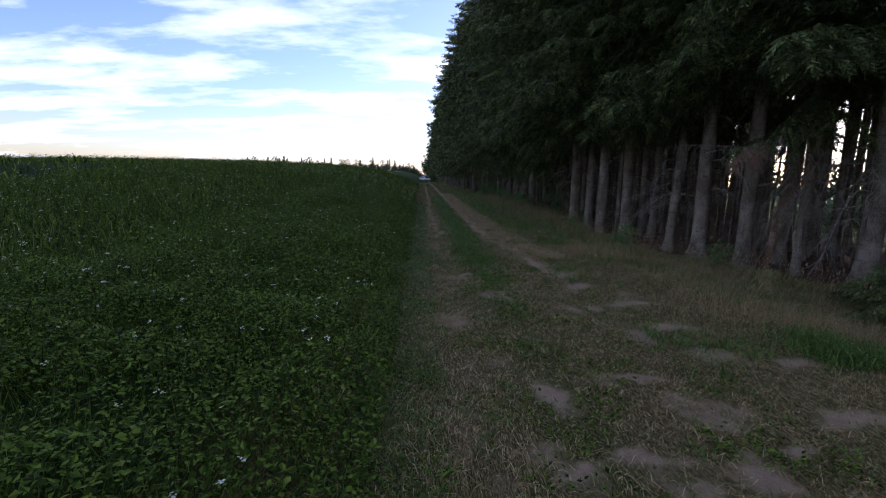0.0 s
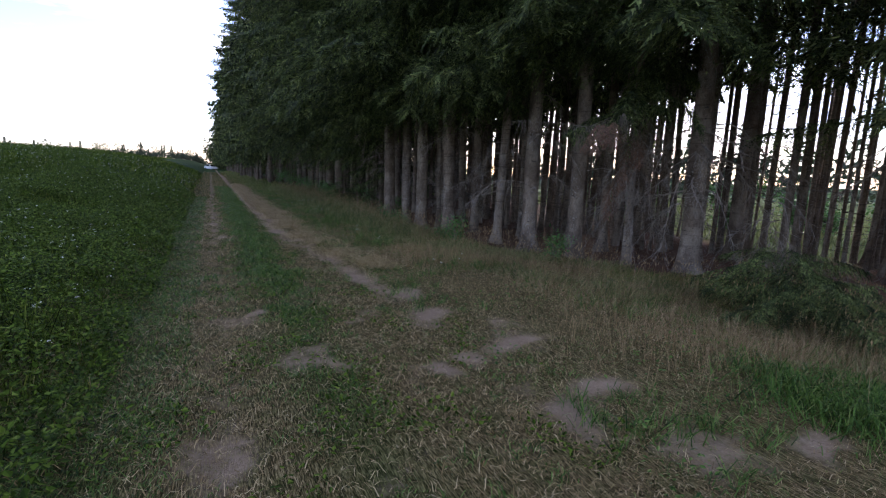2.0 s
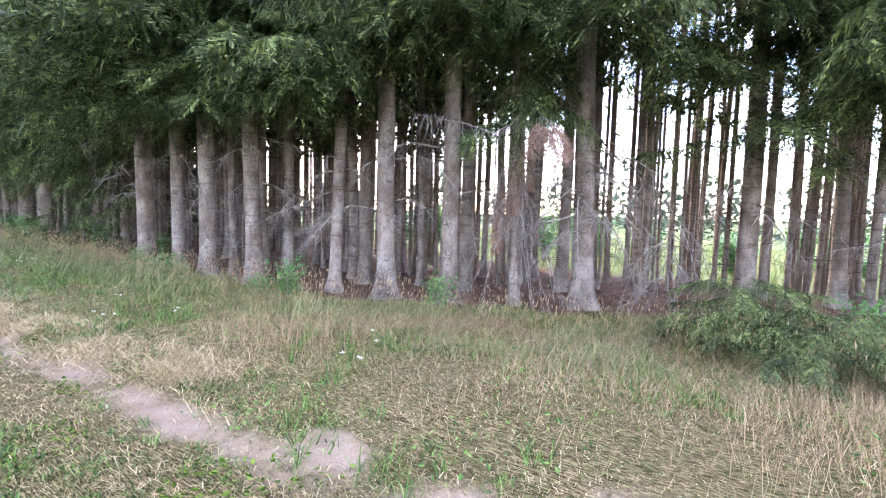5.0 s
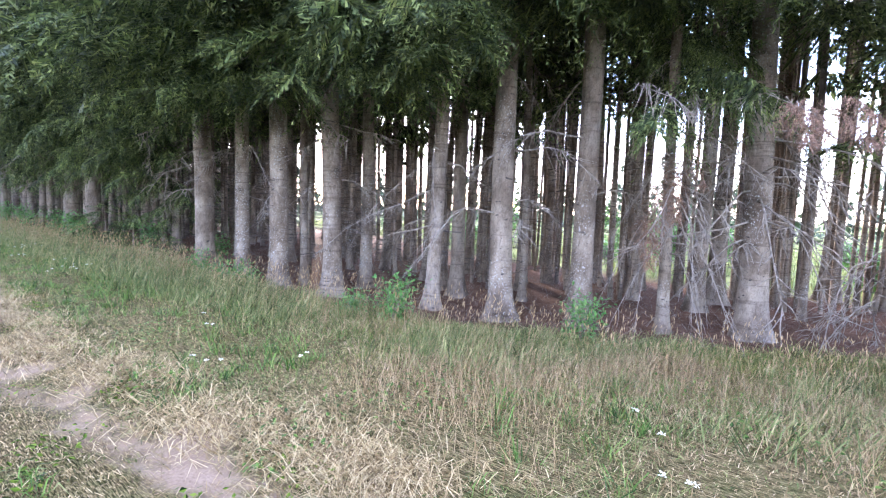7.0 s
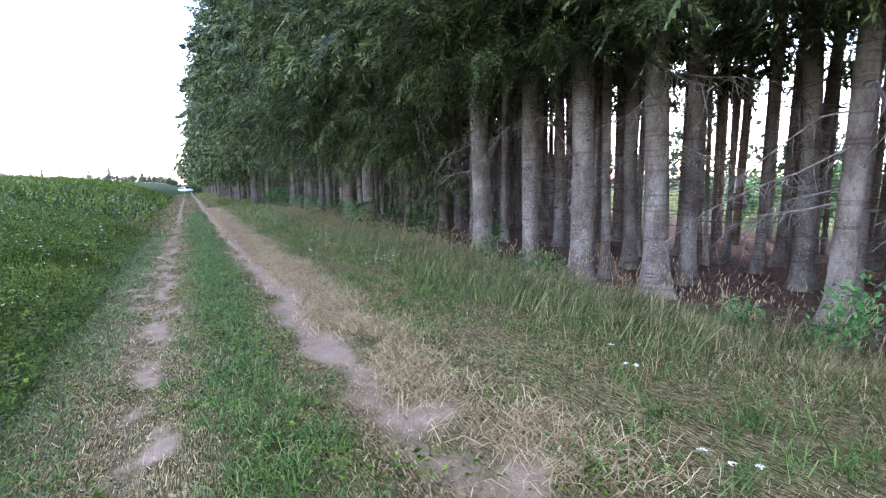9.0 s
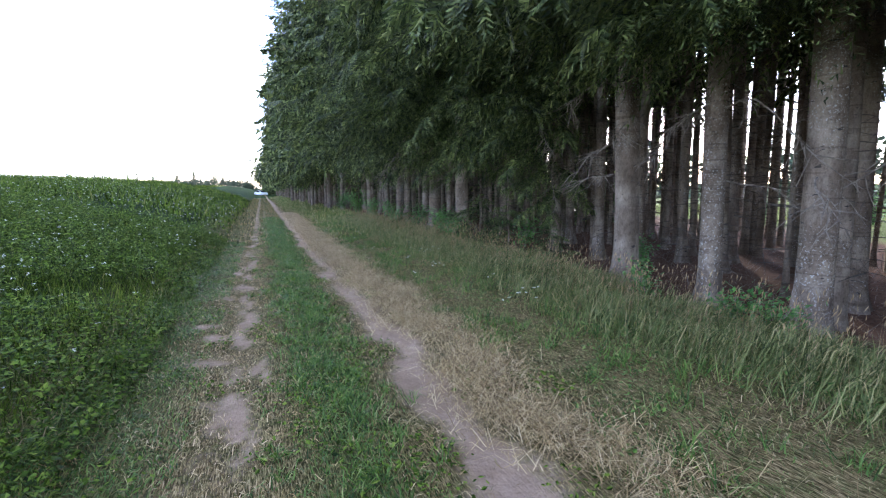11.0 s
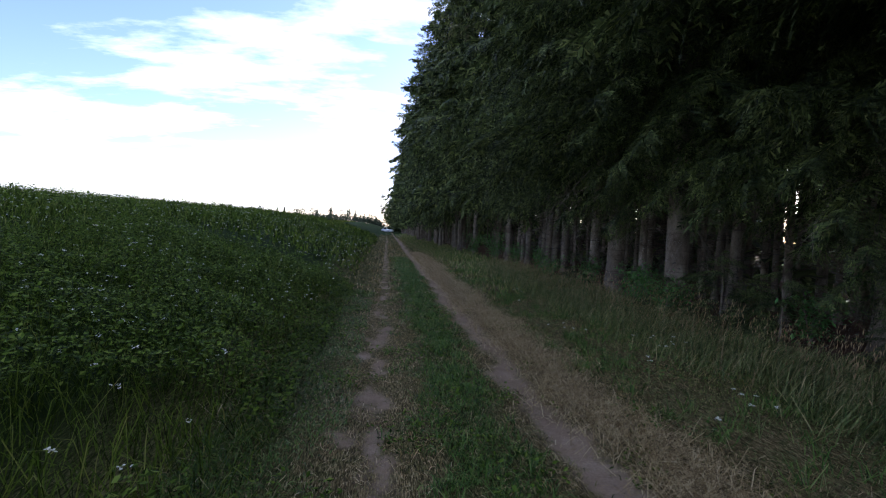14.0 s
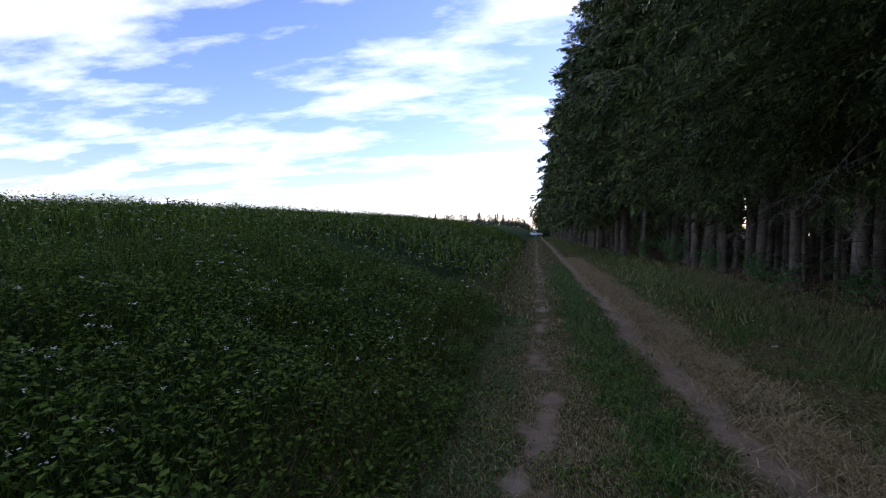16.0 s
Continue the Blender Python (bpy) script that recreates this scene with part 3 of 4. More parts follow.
# low broad-leaved weeds in the verge
x, y = scatter(30000, 2.1, 4.8, -1, 30)
keep = lumps(x, y, 0.5, 3.1) + 0.3 * lumps(x, y, 0.2, 1.1) > 0.15
x, y = stretch(x[keep], y[keep]), y[keep]
joined("verge_weeds", [leaf_tris(np.stack([x, y, ground_z(x, y) + RNG.uniform(0.01, 0.12, len(x))], -1), RNG.uniform(0.02, 0.05, len(x)), 0.55, 0.35)], M_LUSH, "low broad-leaved weeds in the verge", "weeds")
# green tufts standing in the verge
tx, ty = scatter(1500, 2.2, 4.6, -1, 34)
keep = lumps(tx, ty, 0.8, 7.7) + 0.25 * smooth(9, 14, ty) > 0.12
tx, ty = stretch(tx[keep], ty[keep]), ty[keep]
k = 22
tall = np.repeat(RNG.uniform(0.09, 0.22, len(tx)), k)
x, y = np.repeat(tx, k) + RNG.normal(0, 0.05, len(tx) * k), np.repeat(ty, k) + RNG.normal(0, 0.05, len(tx) * k)
blades("verge_tufts", x, y, tall * RNG.uniform(0.5, 1.3, len(x)), RNG.uniform(0.004, 0.009, len(x)), RNG.uniform(0.4, 1.7, len(x)), M_LUSH, "fresh green tufts in the verge", "grass", bend=0.4)
# a lush patch close to the trampled ground
x, y = RNG.normal(4.35, 0.36, 5500), RNG.normal(3.0, 0.36, 5500)
keep = (lumps(x, y, 0.3, 4.0) > -0.25) & (x < 5.2)
x, y = x[keep], y[keep]
blades("lush_grass", x, y, RNG.uniform(0.08, 0.24, len(x)), RNG.uniform(0.005, 0.011, len(x)), RNG.uniform(0.5, 1.8, len(x)), M_LUSH, "lush bright green grass patch in the verge", "grass", bend=0.4)
# thin dry bents standing like a brownish haze over the verge
x, y = scatter(48000, 2.6, 4.9, 0, 17)
keep = RNG.uniform(0, 1, len(x)) < (0.35 + 0.8 * lumps(x, y, 0.8, 5.5)) * smooth(14, 8.5, y) * smooth(2.5, 3.1, x)
x, y = stretch(x[keep], y[keep]), y[keep]
blades("dry_bents", x, y, RNG.uniform(0.14, 0.34, len(x)), RNG.uniform(0.0025, 0.004, len(x)), RNG.uniform(0.1, 1.0, len(x)), M_SEED, "thin dry bents standing over the verge grass", "grass", bend=0.35)
# tall bluish grass close to the trunks, with its seed heads
x, y = RNG.normal(4.35, 0.5, 80000), RNG.uniform(1, 36, 80000)
keep = (x < 5.25) & (x > 3.2) & (lumps(x, y, 0.9, 7.0) + 0.55 * smooth(12, 15, y) > -0.05)
x, y = stretch(x[keep], y[keep]), y[keep]
keep = ((x - 6.7) / 1.5) ** 2 + ((y - 4.8) / 1.5) ** 2 > 1
x, y = x[keep], y[keep]
lean_to = RNG.normal(-0.6, 1.3, len(x))
hh = RNG.uniform(0.12, 0.40, len(x)) * (1 + 0.4 * lumps(x, y, 0.4, 3.0)) * (0.8 + 0.3 * smooth(11, 15, y))
blades("tall_grass", x, y, hh, RNG.uniform(0.005, 0.011, len(x)), RNG.uniform(0.4, 1.7, len(x)), M_REED, "tall bluish grass along the foot of the trees", "grass", heading=lean_to, bend=0.42)
n = 5200
x, y = RNG.normal(4.3, 0.45, n), RNG.uniform(0, 34, n)
keep = (x > 3.1) & (x < 4.75)
x, y = stretch(x[keep], y[keep]), y[keep]
n = len(x)
foot = np.stack([x, y, ground_z(x, y) - 0.02], -1)
away = RNG.normal(-0.4, 1.2, n)
tilt = RNG.uniform(0.05, 0.55, n)
axis_dir = np.stack([np.cos(away) * np.sin(tilt), np.sin(away) * np.sin(tilt), np.cos(tilt)], -1)
h = RNG.uniform(0.35, 0.70, n)[:, None]
side = np.cross(axis_dir, RNG.normal(0, 1, (n, 3)))
side /= np.linalg.norm(side, axis=1)[:, None]
top = foot + axis_dir * h
joined("seed_stalks", [np.stack([foot - side * 0.002, foot + side * 0.002, top], 1).reshape(-1, 3)], M_SEED, "thin dry stalks in the tall grass", "grass stalks")
other = np.cross(axis_dir, side)
spikes = []
for w in (side, other):
    tip = top + axis_dir * RNG.uniform(0.035, 0.07, n)[:, None] - [0, 0, 0.006]
    mid = (top + tip) / 2
    spikes.append(np.stack([top - axis_dir * 0.01, mid + w * 0.005, tip, top - axis_dir * 0.01, tip, mid - w * 0.005], 1).reshape(-1, 3))
joined("seed_heads", spikes, M_SEED, "pale seed heads over the tall grass", "seed heads")

# fallen twigs and cones on the needle litter
x, y = scatter(6000, 0.0, 6.0, -2, 30)
x = x + grass_end(y)
blades("fallen_twigs", x, y, RNG.uniform(0.05, 0.22, len(x)), RNG.uniform(0.004, 0.010, len(x)), RNG.uniform(2.2, 3.0, len(x)), M_DEAD, "dry twigs fallen on the needle litter", "twigs", 0.02, 0.31)

# ---------------------------------------------------------------- spruces
def tube(points, radii, sides=7):
    """A tapered tube along points: places and quads."""
    pts = np.asarray(points, float)
    n = len(pts)
    out, faces = [], []
    for i, (p, r) in enumerate(zip(pts, radii)):
        t = pts[min(i + 1, n - 1)] - pts[max(i - 1, 0)]
        t = t / (np.linalg.norm(t) + 1e-9)
        u = np.cross(t, (0.31, 0.95, 0.05))
        u = u / (np.linalg.norm(u) + 1e-9)
        w = np.cross(t, u)
        ang = np.linspace(0, 2 * np.pi, sides, endpoint=False)
        out.append(p + r * (np.cos(ang)[:, None] * u + np.sin(ang)[:, None] * w))
    for i in range(n - 1):
        for j in range(sides):
            k = (j + 1) % sides
            faces.append((i * sides + j, i * sides + k, (i + 1) * sides + k, (i + 1) * sides + j))
    return np.concatenate(out), np.array(faces)


def bough(length, twigs, subs, leaf, rng, hang=0.35, wide=0.13):
    """One drooping spruce bough along +x: side twigs with blunt needle shoots on both sides of each. Places of triangles, three by three."""
    tri = []
    for i in range(twigs):
        f = 0.10 + 0.90 * (i + rng.uniform(0, 0.8)) / twigs
        px = np.array([length * f, 0.0, length * (0.10 * f - hang * f * f)])
        side = 1 if i % 2 else -1
        L = length * 0.40 * (1.06 - f) + 0.09
        d = np.array([rng.uniform(0.3, 0.85), side * rng.uniform(0.45, 1.0), -rng.uniform(0.2, 1.0)])
        d /= np.linalg.norm(d)
        up = np.array([rng.normal(0, 0.6), rng.normal(0, 0.6), 1.0])
        e = np.cross(up, d)
        e /= np.linalg.norm(e)
        for j in range(subs):
            g = (j + 0.5) / subs
            c = px + d * L * g + np.array([0, 0, -0.30 * L * g * g])
            for sgn in ((1, -1) if j < subs - 1 else (0,)):
                q = 0.75 * d + sgn * 0.62 * e + np.array([rng.normal(0, 0.12), rng.normal(0, 0.12), rng.normal(-0.18, 0.14)])
                q /= np.linalg.norm(q)
                l = leaf * rng.uniform(0.75, 1.3) * (1.2 - 0.6 * g)
                s = np.cross(q, up + rng.normal(0, 0.3, 3))
                s = s / (np.linalg.norm(s) + 1e-9) * l * wide
                if rng.uniform() < 0.6:
                    tri += [c, c + q * l + s * 0.8, c + q * l - s * 0.8]
                else:
                    tri += [c - s, c + s, c + q * l * 1.1]
    return np.array(tri)


BR = np.random.default_rng(11)
FINE = [bough(1.0, 30, 11, 0.050, BR, h, 0.145) for h in (0.2, 0.32, 0.42, 0.28)]
LONG = [bough(1.0, 52, 16, 0.035, BR, h, 0.155) for h in (0.16, 0.26, 0.34, 0.22)]
COARSE = [bough(1.0, 18, 6, 0.085, BR, h, 0.19) for h in (0.2, 0.36, 0.3)]
ROUGH = [bough(1.0, 12, 4, 0.15, BR, h, 0.22) for h in (0.2, 0.36, 0.3)]


def place_boughs(specs, templates, rng):
    """specs: rows of height, azimuth, length, pitch. Places of triangles."""
    out = []
    for z, az, length, pitch in specs:
        t = templates[rng.integers(len(templates))] * length
        c, s = math.cos(pitch), math.sin(pitch)
        t = np.stack([t[:, 0] * c - t[:, 2] * s, t[:, 1] * rng.choice((-1, 1)), t[:, 0] * s + t[:, 2] * c], -1)
        c, s = math.cos(az), math.sin(az)
        t = np.stack([t[:, 0] * c - t[:, 1] * s, t[:, 0] * s + t[:, 1] * c, t[:, 2] + z], -1)
        out.append(t)
    return np.concatenate(out)


def trunk_mesh(name, height, radius, seed, lean=(0.0, 0.0)):
    rng = np.random.default_rng(seed)
    zs = np.array([-0.25, -0.05, 0.05, 0.16, 0.32, 0.6, 1.2, 2.2, 3.6, 5.5, 8.0, 12.0, height * 0.85, height])
    rs = radius * np.array([2.0, 1.85, 1.6, 1.36, 1.17, 1.04, 1.0, 0.97, 0.93, 0.86, 0.74, 0.52, 0.22, 0.03])
    sides = 14
    verts, faces = [], []
    ph = rng.uniform(0, 6.28, 3)
    for z, r in zip(zs, rs):
        ang = np.linspace(0, 2 * np.pi, sides, endpoint=False)
        flare = max(0, 0.5 - z) * 0.32
        rr = r * (1 + flare * np.cos(3 * ang + ph[0]) + 0.6 * flare * np.cos(5 * ang + ph[1]) + 0.025 * np.cos(2 * ang + z + ph[2]))
        cx = lean[0] * max(z, 0) + 0.02 * math.sin(z * 0.9 + ph[0])
        cy = lean[1] * max(z, 0) + 0.02 * math.sin(z * 0.7 + ph[1])
        verts.append(np.stack([cx + rr * np.cos(ang), cy + rr * np.sin(ang), np.full(sides, z)], -1))
    n = len(zs)
    for i in range(n - 1):
        for j in range(sides):
            k = (j + 1) % sides
            faces.append((i * sides + j, i * sides + k, (i + 1) * sides + k, (i + 1) * sides + j))
    me = mesh_from(name, np.concatenate(verts), faces, M_BARK)
    me.polygons.foreach_set("use_smooth", np.ones(len(faces), bool))
    return me


def dead_mesh(name, radius, seed, count, z0, z1, long, side=None):
    """Dry bare branches and stubs on the lower trunk."""
    rng = np.random.default_rng(seed)
    vs, fs, o = [], [], 0
    for i in range(count):
        z = rng.uniform(z0, z1)
        az = rng.uniform(0, 2 * np.pi) if side is None else rng.normal(side, 0.9)
        L = long * rng.uniform(0.15, 1.0) ** 1.6 + 0.05
        d = np.array([math.cos(az), math.sin(az), 0])
        sag = rng.uniform(0.1, 0.75)
        w = np.array([-d[1], d[0], 0]) * rng.normal(0, 0.16)
        pts = [d * (radius * 0.8) + [0, 0, z]]
        for g in (0.3, 0.65, 1.0):
            pts.append(d * (radius + L * g) + w * L * g * g + np.array([0, 0, z + 0.06 * L * g - sag * L * g * g]))
        r0 = 0.004 + 0.004 * L
        v, f = tube(pts, [r0, r0 * 0.8, r0 * 0.5, r0 * 0.2], 4)
        vs.append(v)
        fs.append(f + o)
        o += len(v)
        if L > 0.5:
            for q in range(int(L * 5)):
                g = rng.uniform(0.3, 1.0)
                p = d * (radius + L * g) + w * L * g * g + np.array([0, 0, z + 0.06 * L * g - sag * L * g * g])
                e = p + np.array([rng.normal(0, 0.14), rng.normal(0, 0.14), -rng.uniform(0.02, 0.3)]) + d * 0.12
                v, f = tube([p, (p + e) / 2 + rng.normal(0, 0.02, 3), e], [0.004, 0.003, 0.001], 3)
                vs.append(v)
                fs.append(f + o)
                o += len(v)
    return mesh_from(name, np.concatenate(vs), np.concatenate(fs), M_SHADED_TWIG)


def crown_specs(height, base, reach, rng, step, edge=None, edge_low=0.0, whorl=5):
    """Boughs in loose whorls from base to the top; toward the open side (edge) they hang lower and reach further."""
    specs, z = [], base - edge_low
    while z < height - 0.4:
        f = max(0.0, (z - base) / (height - base))
        for q in range(whorl if z > base else 3):
            az = rng.uniform(0, 2 * np.pi)
            if z < base:
                if edge is None:
                    continue
                az = edge + 0.45 + rng.normal(0, 0.9)
            L = reach * (1 - f) ** 0.75 * rng.uniform(0.7, 1.15) + 0.25
            if edge is not None:
                L *= 1.0 + 0.42 * math.cos(az - edge)
            specs.append((z + rng.uniform(-0.15, 0.15), az, L, rng.uniform(-0.25, 0.12) + 0.35 * f))
        if edge is not None and base <= z < base + 3.5:
            for q in range(3):
                specs.append((z + rng.uniform(-0.2, 0.2), edge + 0.5 + rng.normal(0, 0.6), reach * rng.uniform(0.6, 1.1), rng.uniform(-0.4, 0.0)))
        z += step * (1 + (0.8 if edge is not None else 3.0) * f)
    return specs


WEST = math.pi  # the open side, toward the track


def dead_branch(radius, seed, z, az, L, drop=1.0):
    """One dry bare branch with its side twigs."""
    rng = np.random.default_rng(seed)
    d = np.array([math.cos(az), math.sin(az), 0])
    sag = rng.uniform(0.45, 1.1) * drop
    w = np.array([-d[1], d[0], 0]) * rng.normal(0, 0.45)

    def at(g):
        return d * (radius * 0.9 + L * g) + w * L * g * g + np.array([0, 0, z + 0.10 * L * g - sag * L * g * g + 0.05 * L * math.sin(7 * g + seed)])

    r0 = min(0.008 + 0.0055 * L, 0.016)
    vs, fs = tube([at(g) for g in (0, 0.2, 0.4, 0.6, 0.8, 1.0)], r0 * np.array([1, 0.85, 0.7, 0.55, 0.4, 0.15]), 5)
    vs, fs, o = [vs], [fs], len(vs)
    for q in range(int(6 + L * 11)):
        g = rng.uniform(0.2, 1.0)
        p = at(g)
        e = p + np.array([rng.normal(0, 0.12), rng.normal(0, 0.12), -rng.uniform(0.05, 0.38)]) + d * rng.uniform(0.03, 0.22)
        v, f = tube([p, (p + e) / 2 + rng.normal(0, 0.025, 3), e], [0.007, 0.0055, 0.003], 3)
        vs.append(v)
        fs.append(f + o)
        o += len(v)
    return mesh_from("dead_branch", np.concatenate(vs), np.concatenate(fs), M_DEAD)


def spruce_set(key, count, height, base, reach, radius, step, fine_to, edge, edge_low, stubs, label, sorts=(0, 1), whorl=5):
    """Meshes of a few spruces of one kind: trunk, crown, branch stubs and dry branches."""
    made = []
    for i in range(count):
        rng = np.random.default_rng(100 + key * 10 + i)
        h = height * rng.uniform(0.92, 1.08)
        specs = crown_specs(h, base * rng.uniform(0.9, 1.1), reach, rng, step, edge, edge_low, whorl)
        fine = [s for s in specs if s[0] < fine_to]
        coarse = [s for s in specs if s[0] >= fine_to]
        tri = [place_boughs(p, (FINE, COARSE, ROUGH, LONG)[t], rng) for p, t in ((fine, sorts[0]), (coarse, sorts[1])) if p]
        branches = []
        if stubs > 20 and key not in (3, 7):
            for q in range(4):
                branches.append(dead_branch(radius, 900 + key * 100 + i * 10 + q, rng.uniform(1.3, base + 0.3), rng.uniform(0, 6.28), rng.uniform(0.4, 1.5)))
        made.append((trunk_mesh("trunk", h, radius * rng.uniform(0.95, 1.05), 200 + key * 10 + i, (rng.normal(0, 0.006), rng.normal(0, 0.006))),
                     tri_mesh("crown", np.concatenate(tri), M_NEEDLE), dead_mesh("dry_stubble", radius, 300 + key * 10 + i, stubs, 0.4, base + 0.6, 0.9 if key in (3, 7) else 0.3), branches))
    return made, label


FRONT = spruce_set(1, 4, 26.0, 5.2, 2.1, 0.138, 0.62, 8.5, WEST, 0.8, 30, "tall spruce at the wood's edge with grey flaking bark", (3, 1), whorl=6)
MID = spruce_set(6, 3, 26.0, 4.3, 2.2, 0.142, 0.55, 8.5, WEST, 0.5, 28, "tall spruce at the wood's edge, boughs hanging over its trunk", (3, 1), whorl=8)
SKIRT = spruce_set(2, 3, 26.0, 4.5, 2.1, 0.142, 0.55, 9.0, WEST, 0.9, 24, "tall spruce at the wood's edge with low hanging green boughs", (3, 1), whorl=7)
INNER = spruce_set(3, 4, 23.0, 4.9, 1.35, 0.088, 0.8, 0.0, None, 0.0, 30, "slim spruce inside the wood with a bare dark trunk", (0, 2), 4)
OPEN = spruce_set(7, 3, 23.0, 5.0, 1.25, 0.092, 1.0, 0.0, None, 0.0, 26, "slim bare spruce at the thin side of the wood", (0, 2), 3)
FAR = spruce_set(4, 3, 26.0, 4.4, 2.8, 0.15, 0.6, 9.0, WEST, 0.5, 8, "spruce further along the wood's edge, boughs hanging low", (1, 2), 5)


def spruce(kind, x, y, which, turn=0.0, size=1.0, lean=(0.0, 0.0), group="spruces of the wood"):
    made, label = kind
    trunk, crown, stubs, branches = made[which % len(made)]
    ob = new("spruce_tree")
    ob.matrix_world = Matrix.Translation((x, y, float(ground_z(x, y)))) @ Euler((lean[1], lean[0], turn)).to_matrix().to_4x4() @ Matrix.Diagonal((size, size, size ** 0.4, 1))
    tagged(ob, label, "spruce tree", group)
    place("trunk", trunk, ob)
    place("crown", crown, ob)
    tagged(place("dry_stubble", stubs, ob, "dry grey stubs and twigs"), kind="stuff")
    for b in branches:
        place("dead_branch", b, ob, "dry grey bare branch")
    return ob


FRONT_ROW = [  # x, y, size, kind
    (6.2, 18.6, 1.4, 1), (6.22, 17.0, 1.0, 1), (6.25, 15.65, 1.2, 1), (6.68, 14.57, 1.27, 1), (7.16, 12.45, 0.9, 0), (7.28, 11.15, 1.22, 0), (7.78, 10.0, 1.12, 0),
    (8.33, 8.98, 0.58, 0), (8.98, 7.93, 1.36, 0), (11.95, 5.5, 1.25, 0), (11.75, 8.7, 1.1, 0), (12.6, 4.0, 0.95, 0), (11.5, 3.35, 0.85, 0), (10.5, 2.9, 1.0, 0), (10.0, 0.6, 1.3, 0),
    (6.85, 21.6, 0.8, 2), (5.75, 24.6, 1.35, 2), (6.0, 26.3, 0.6, 2), (5.9, 27.35, 1.42, 2), (6.3, 29.55, 1.0, 1), (6.35, 32.0, 0.9, 2), (6.6, 34.4, 0.9, 2),
]
SECOND_ROW = [  # x, y, size
    (8.05, 16.15, 0.95), (6.9, 15.75, 0.62), (7.7, 14.75, 0.95), (8.75, 13.55, 1.0), (8.55, 18.7, 1.0), (7.25, 24.95, 0.8), (7.2, 20.55, 0.85), (7.8, 19.95, 0.75), (8.4, 12.8, 1.05), (10.5, 8.9, 1.0),
    (13.2, 10.9, 1.2), (12.5, 5.2, 0.8), (11.9, 3.6, 0.7), (14.2, 6.9, 1.1), (7.25, 36.6, 1.1), (6.0, 38.5, 1.0), (7.3, 41.0, 1.1), (9.2, 10.6, 0.9), (8.0, 22.6, 0.8), (7.4, 28.4, 0.9), (7.6, 31.0, 0.9),
]
TR = np.random.default_rng(5)
edge_trees = []
for i, (x, y, size, kind) in enumerate(FRONT_ROW):
    edge_trees.append(spruce((FRONT, MID, SKIRT)[kind], x, y, i, TR.normal(0, 0.35), size, (TR.normal(0, 0.012), TR.normal(0, 0.012))))
for i, (x, y, size) in enumerate(SECOND_ROW):
    spruce(INNER if y > 8.5 else OPEN, x, y, i, TR.uniform(0, 6.28), size * (1.45 if y > 8.5 else 1.2), (TR.normal(0, 0.012), TR.normal(0, 0.012)))
inner = 0
for row, (x0, y_from) in enumerate(((1.9, -3), (2.9, -3), (3.9, 6), (4.9, 10), (6.0, 14))):
    y = y_from + TR.uniform(0, 1)
    while y < 35:
        x = x0 + float(edge_x(y)) + TR.normal(0, 0.25)
        if all((x - fx) ** 2 + (y - fy) ** 2 > 0.6 for fx, fy, *_ in FRONT_ROW + SECOND_ROW):
            spruce(INNER if y > 8.5 else OPEN, x, y, inner, TR.uniform(0, 6.28), TR.choice((0.5, 0.6, 0.75, 0.9, 1.15) if y > 8.5 else (0.45, 0.5, 0.6, 0.7, 0.85)), (TR.normal(0, 0.02), TR.normal(0, 0.02)))
            inner += 1
        y += TR.uniform(1.3, 2.5) if y < 8.5 else TR.uniform(0.8, 1.5)
far = 0
y = 36.0
while y < 160:
    for x0 in (5.4, 7.3):
        if not (x0 < 6 and y < 42):
            spruce(FAR, x0 - 0.5 * (y > 50) + TR.normal(0, 0.4), y + TR.normal(0, 0.4), far, TR.normal(0, 0.5), TR.uniform(0.78, 1.12), (0, 0))
            far += 1
    y += TR.uniform(2.2, 3.4) * (1 + 0.4 * (y > 90))

# deeper rows that nobody could count: slim trunks and dark boughs, joined
deep_v, deep_f, deep_l, o = [], [], [], 0
DW = np.random.default_rng(31)
for k in range(580):
    y = DW.uniform(13, 62) if k > 90 else DW.uniform(28, 62)
    x = DW.uniform(float(edge_x(y)) + 3.5, float(wood_end(y)))
    if 330 < k < 420:
        x, y = DW.uniform(8, 14), DW.uniform(35, 90)
    if k >= 420:
        y = DW.uniform(-5, 15)
        x = DW.uniform(float(edge_x(y)) + 2.5, float(wood_end(y)))
    z, r, h = float(ground_z(x, y)), DW.uniform(0.045, 0.105), DW.uniform(15, 22)
    if k >= 420:
        r *= 0.55
    lx, ly = DW.normal(0, 0.25), DW.normal(0, 0.25)
    v, f = tube([(0, 0, -0.2), (lx * 0.15, ly * 0.15, 0.5), (lx * 0.4, ly * 0.4, h * 0.45), (lx, ly, h)], [r * 1.5, r * 1.1, r * 0.8, 0.02], 6)
    n = 110
    g = DW.uniform(0.12, 1, n)
    q, a = np.sqrt(DW.uniform(0, 1, n)) * 1.4 * (1.1 - g), DW.uniform(0, 6.28, n)
    g = np.maximum(g, DW.uniform(0.22, 0.5, n) if y < 12 else DW.uniform(0.17, 0.4, n))
    leaf = leaf_tris(np.stack([np.cos(a) * q, np.sin(a) * q, g * h], -1), DW.uniform(0.2, 0.5, n), 0.22, 0.5, DW)
    if 4 < y < 12 and x < 11.5:
        ob = new("spruce_tree")
        ob.matrix_world = Matrix.Translation((x, y, z))
        tagged(ob, "slim dark spruce standing deep inside the wood", "spruce tree", "slim spruces deep in the wood")
        place("trunk", mesh_from("trunk", v, f, M_BARK), ob)
        place("crown", tri_mesh("crown", leaf, M_NEEDLE), ob)
        continue
    deep_v.append(v + [x, y, z])
    deep_f.append(f + o)
    deep_l.append(leaf + [x, y, z])
    o += len(v)
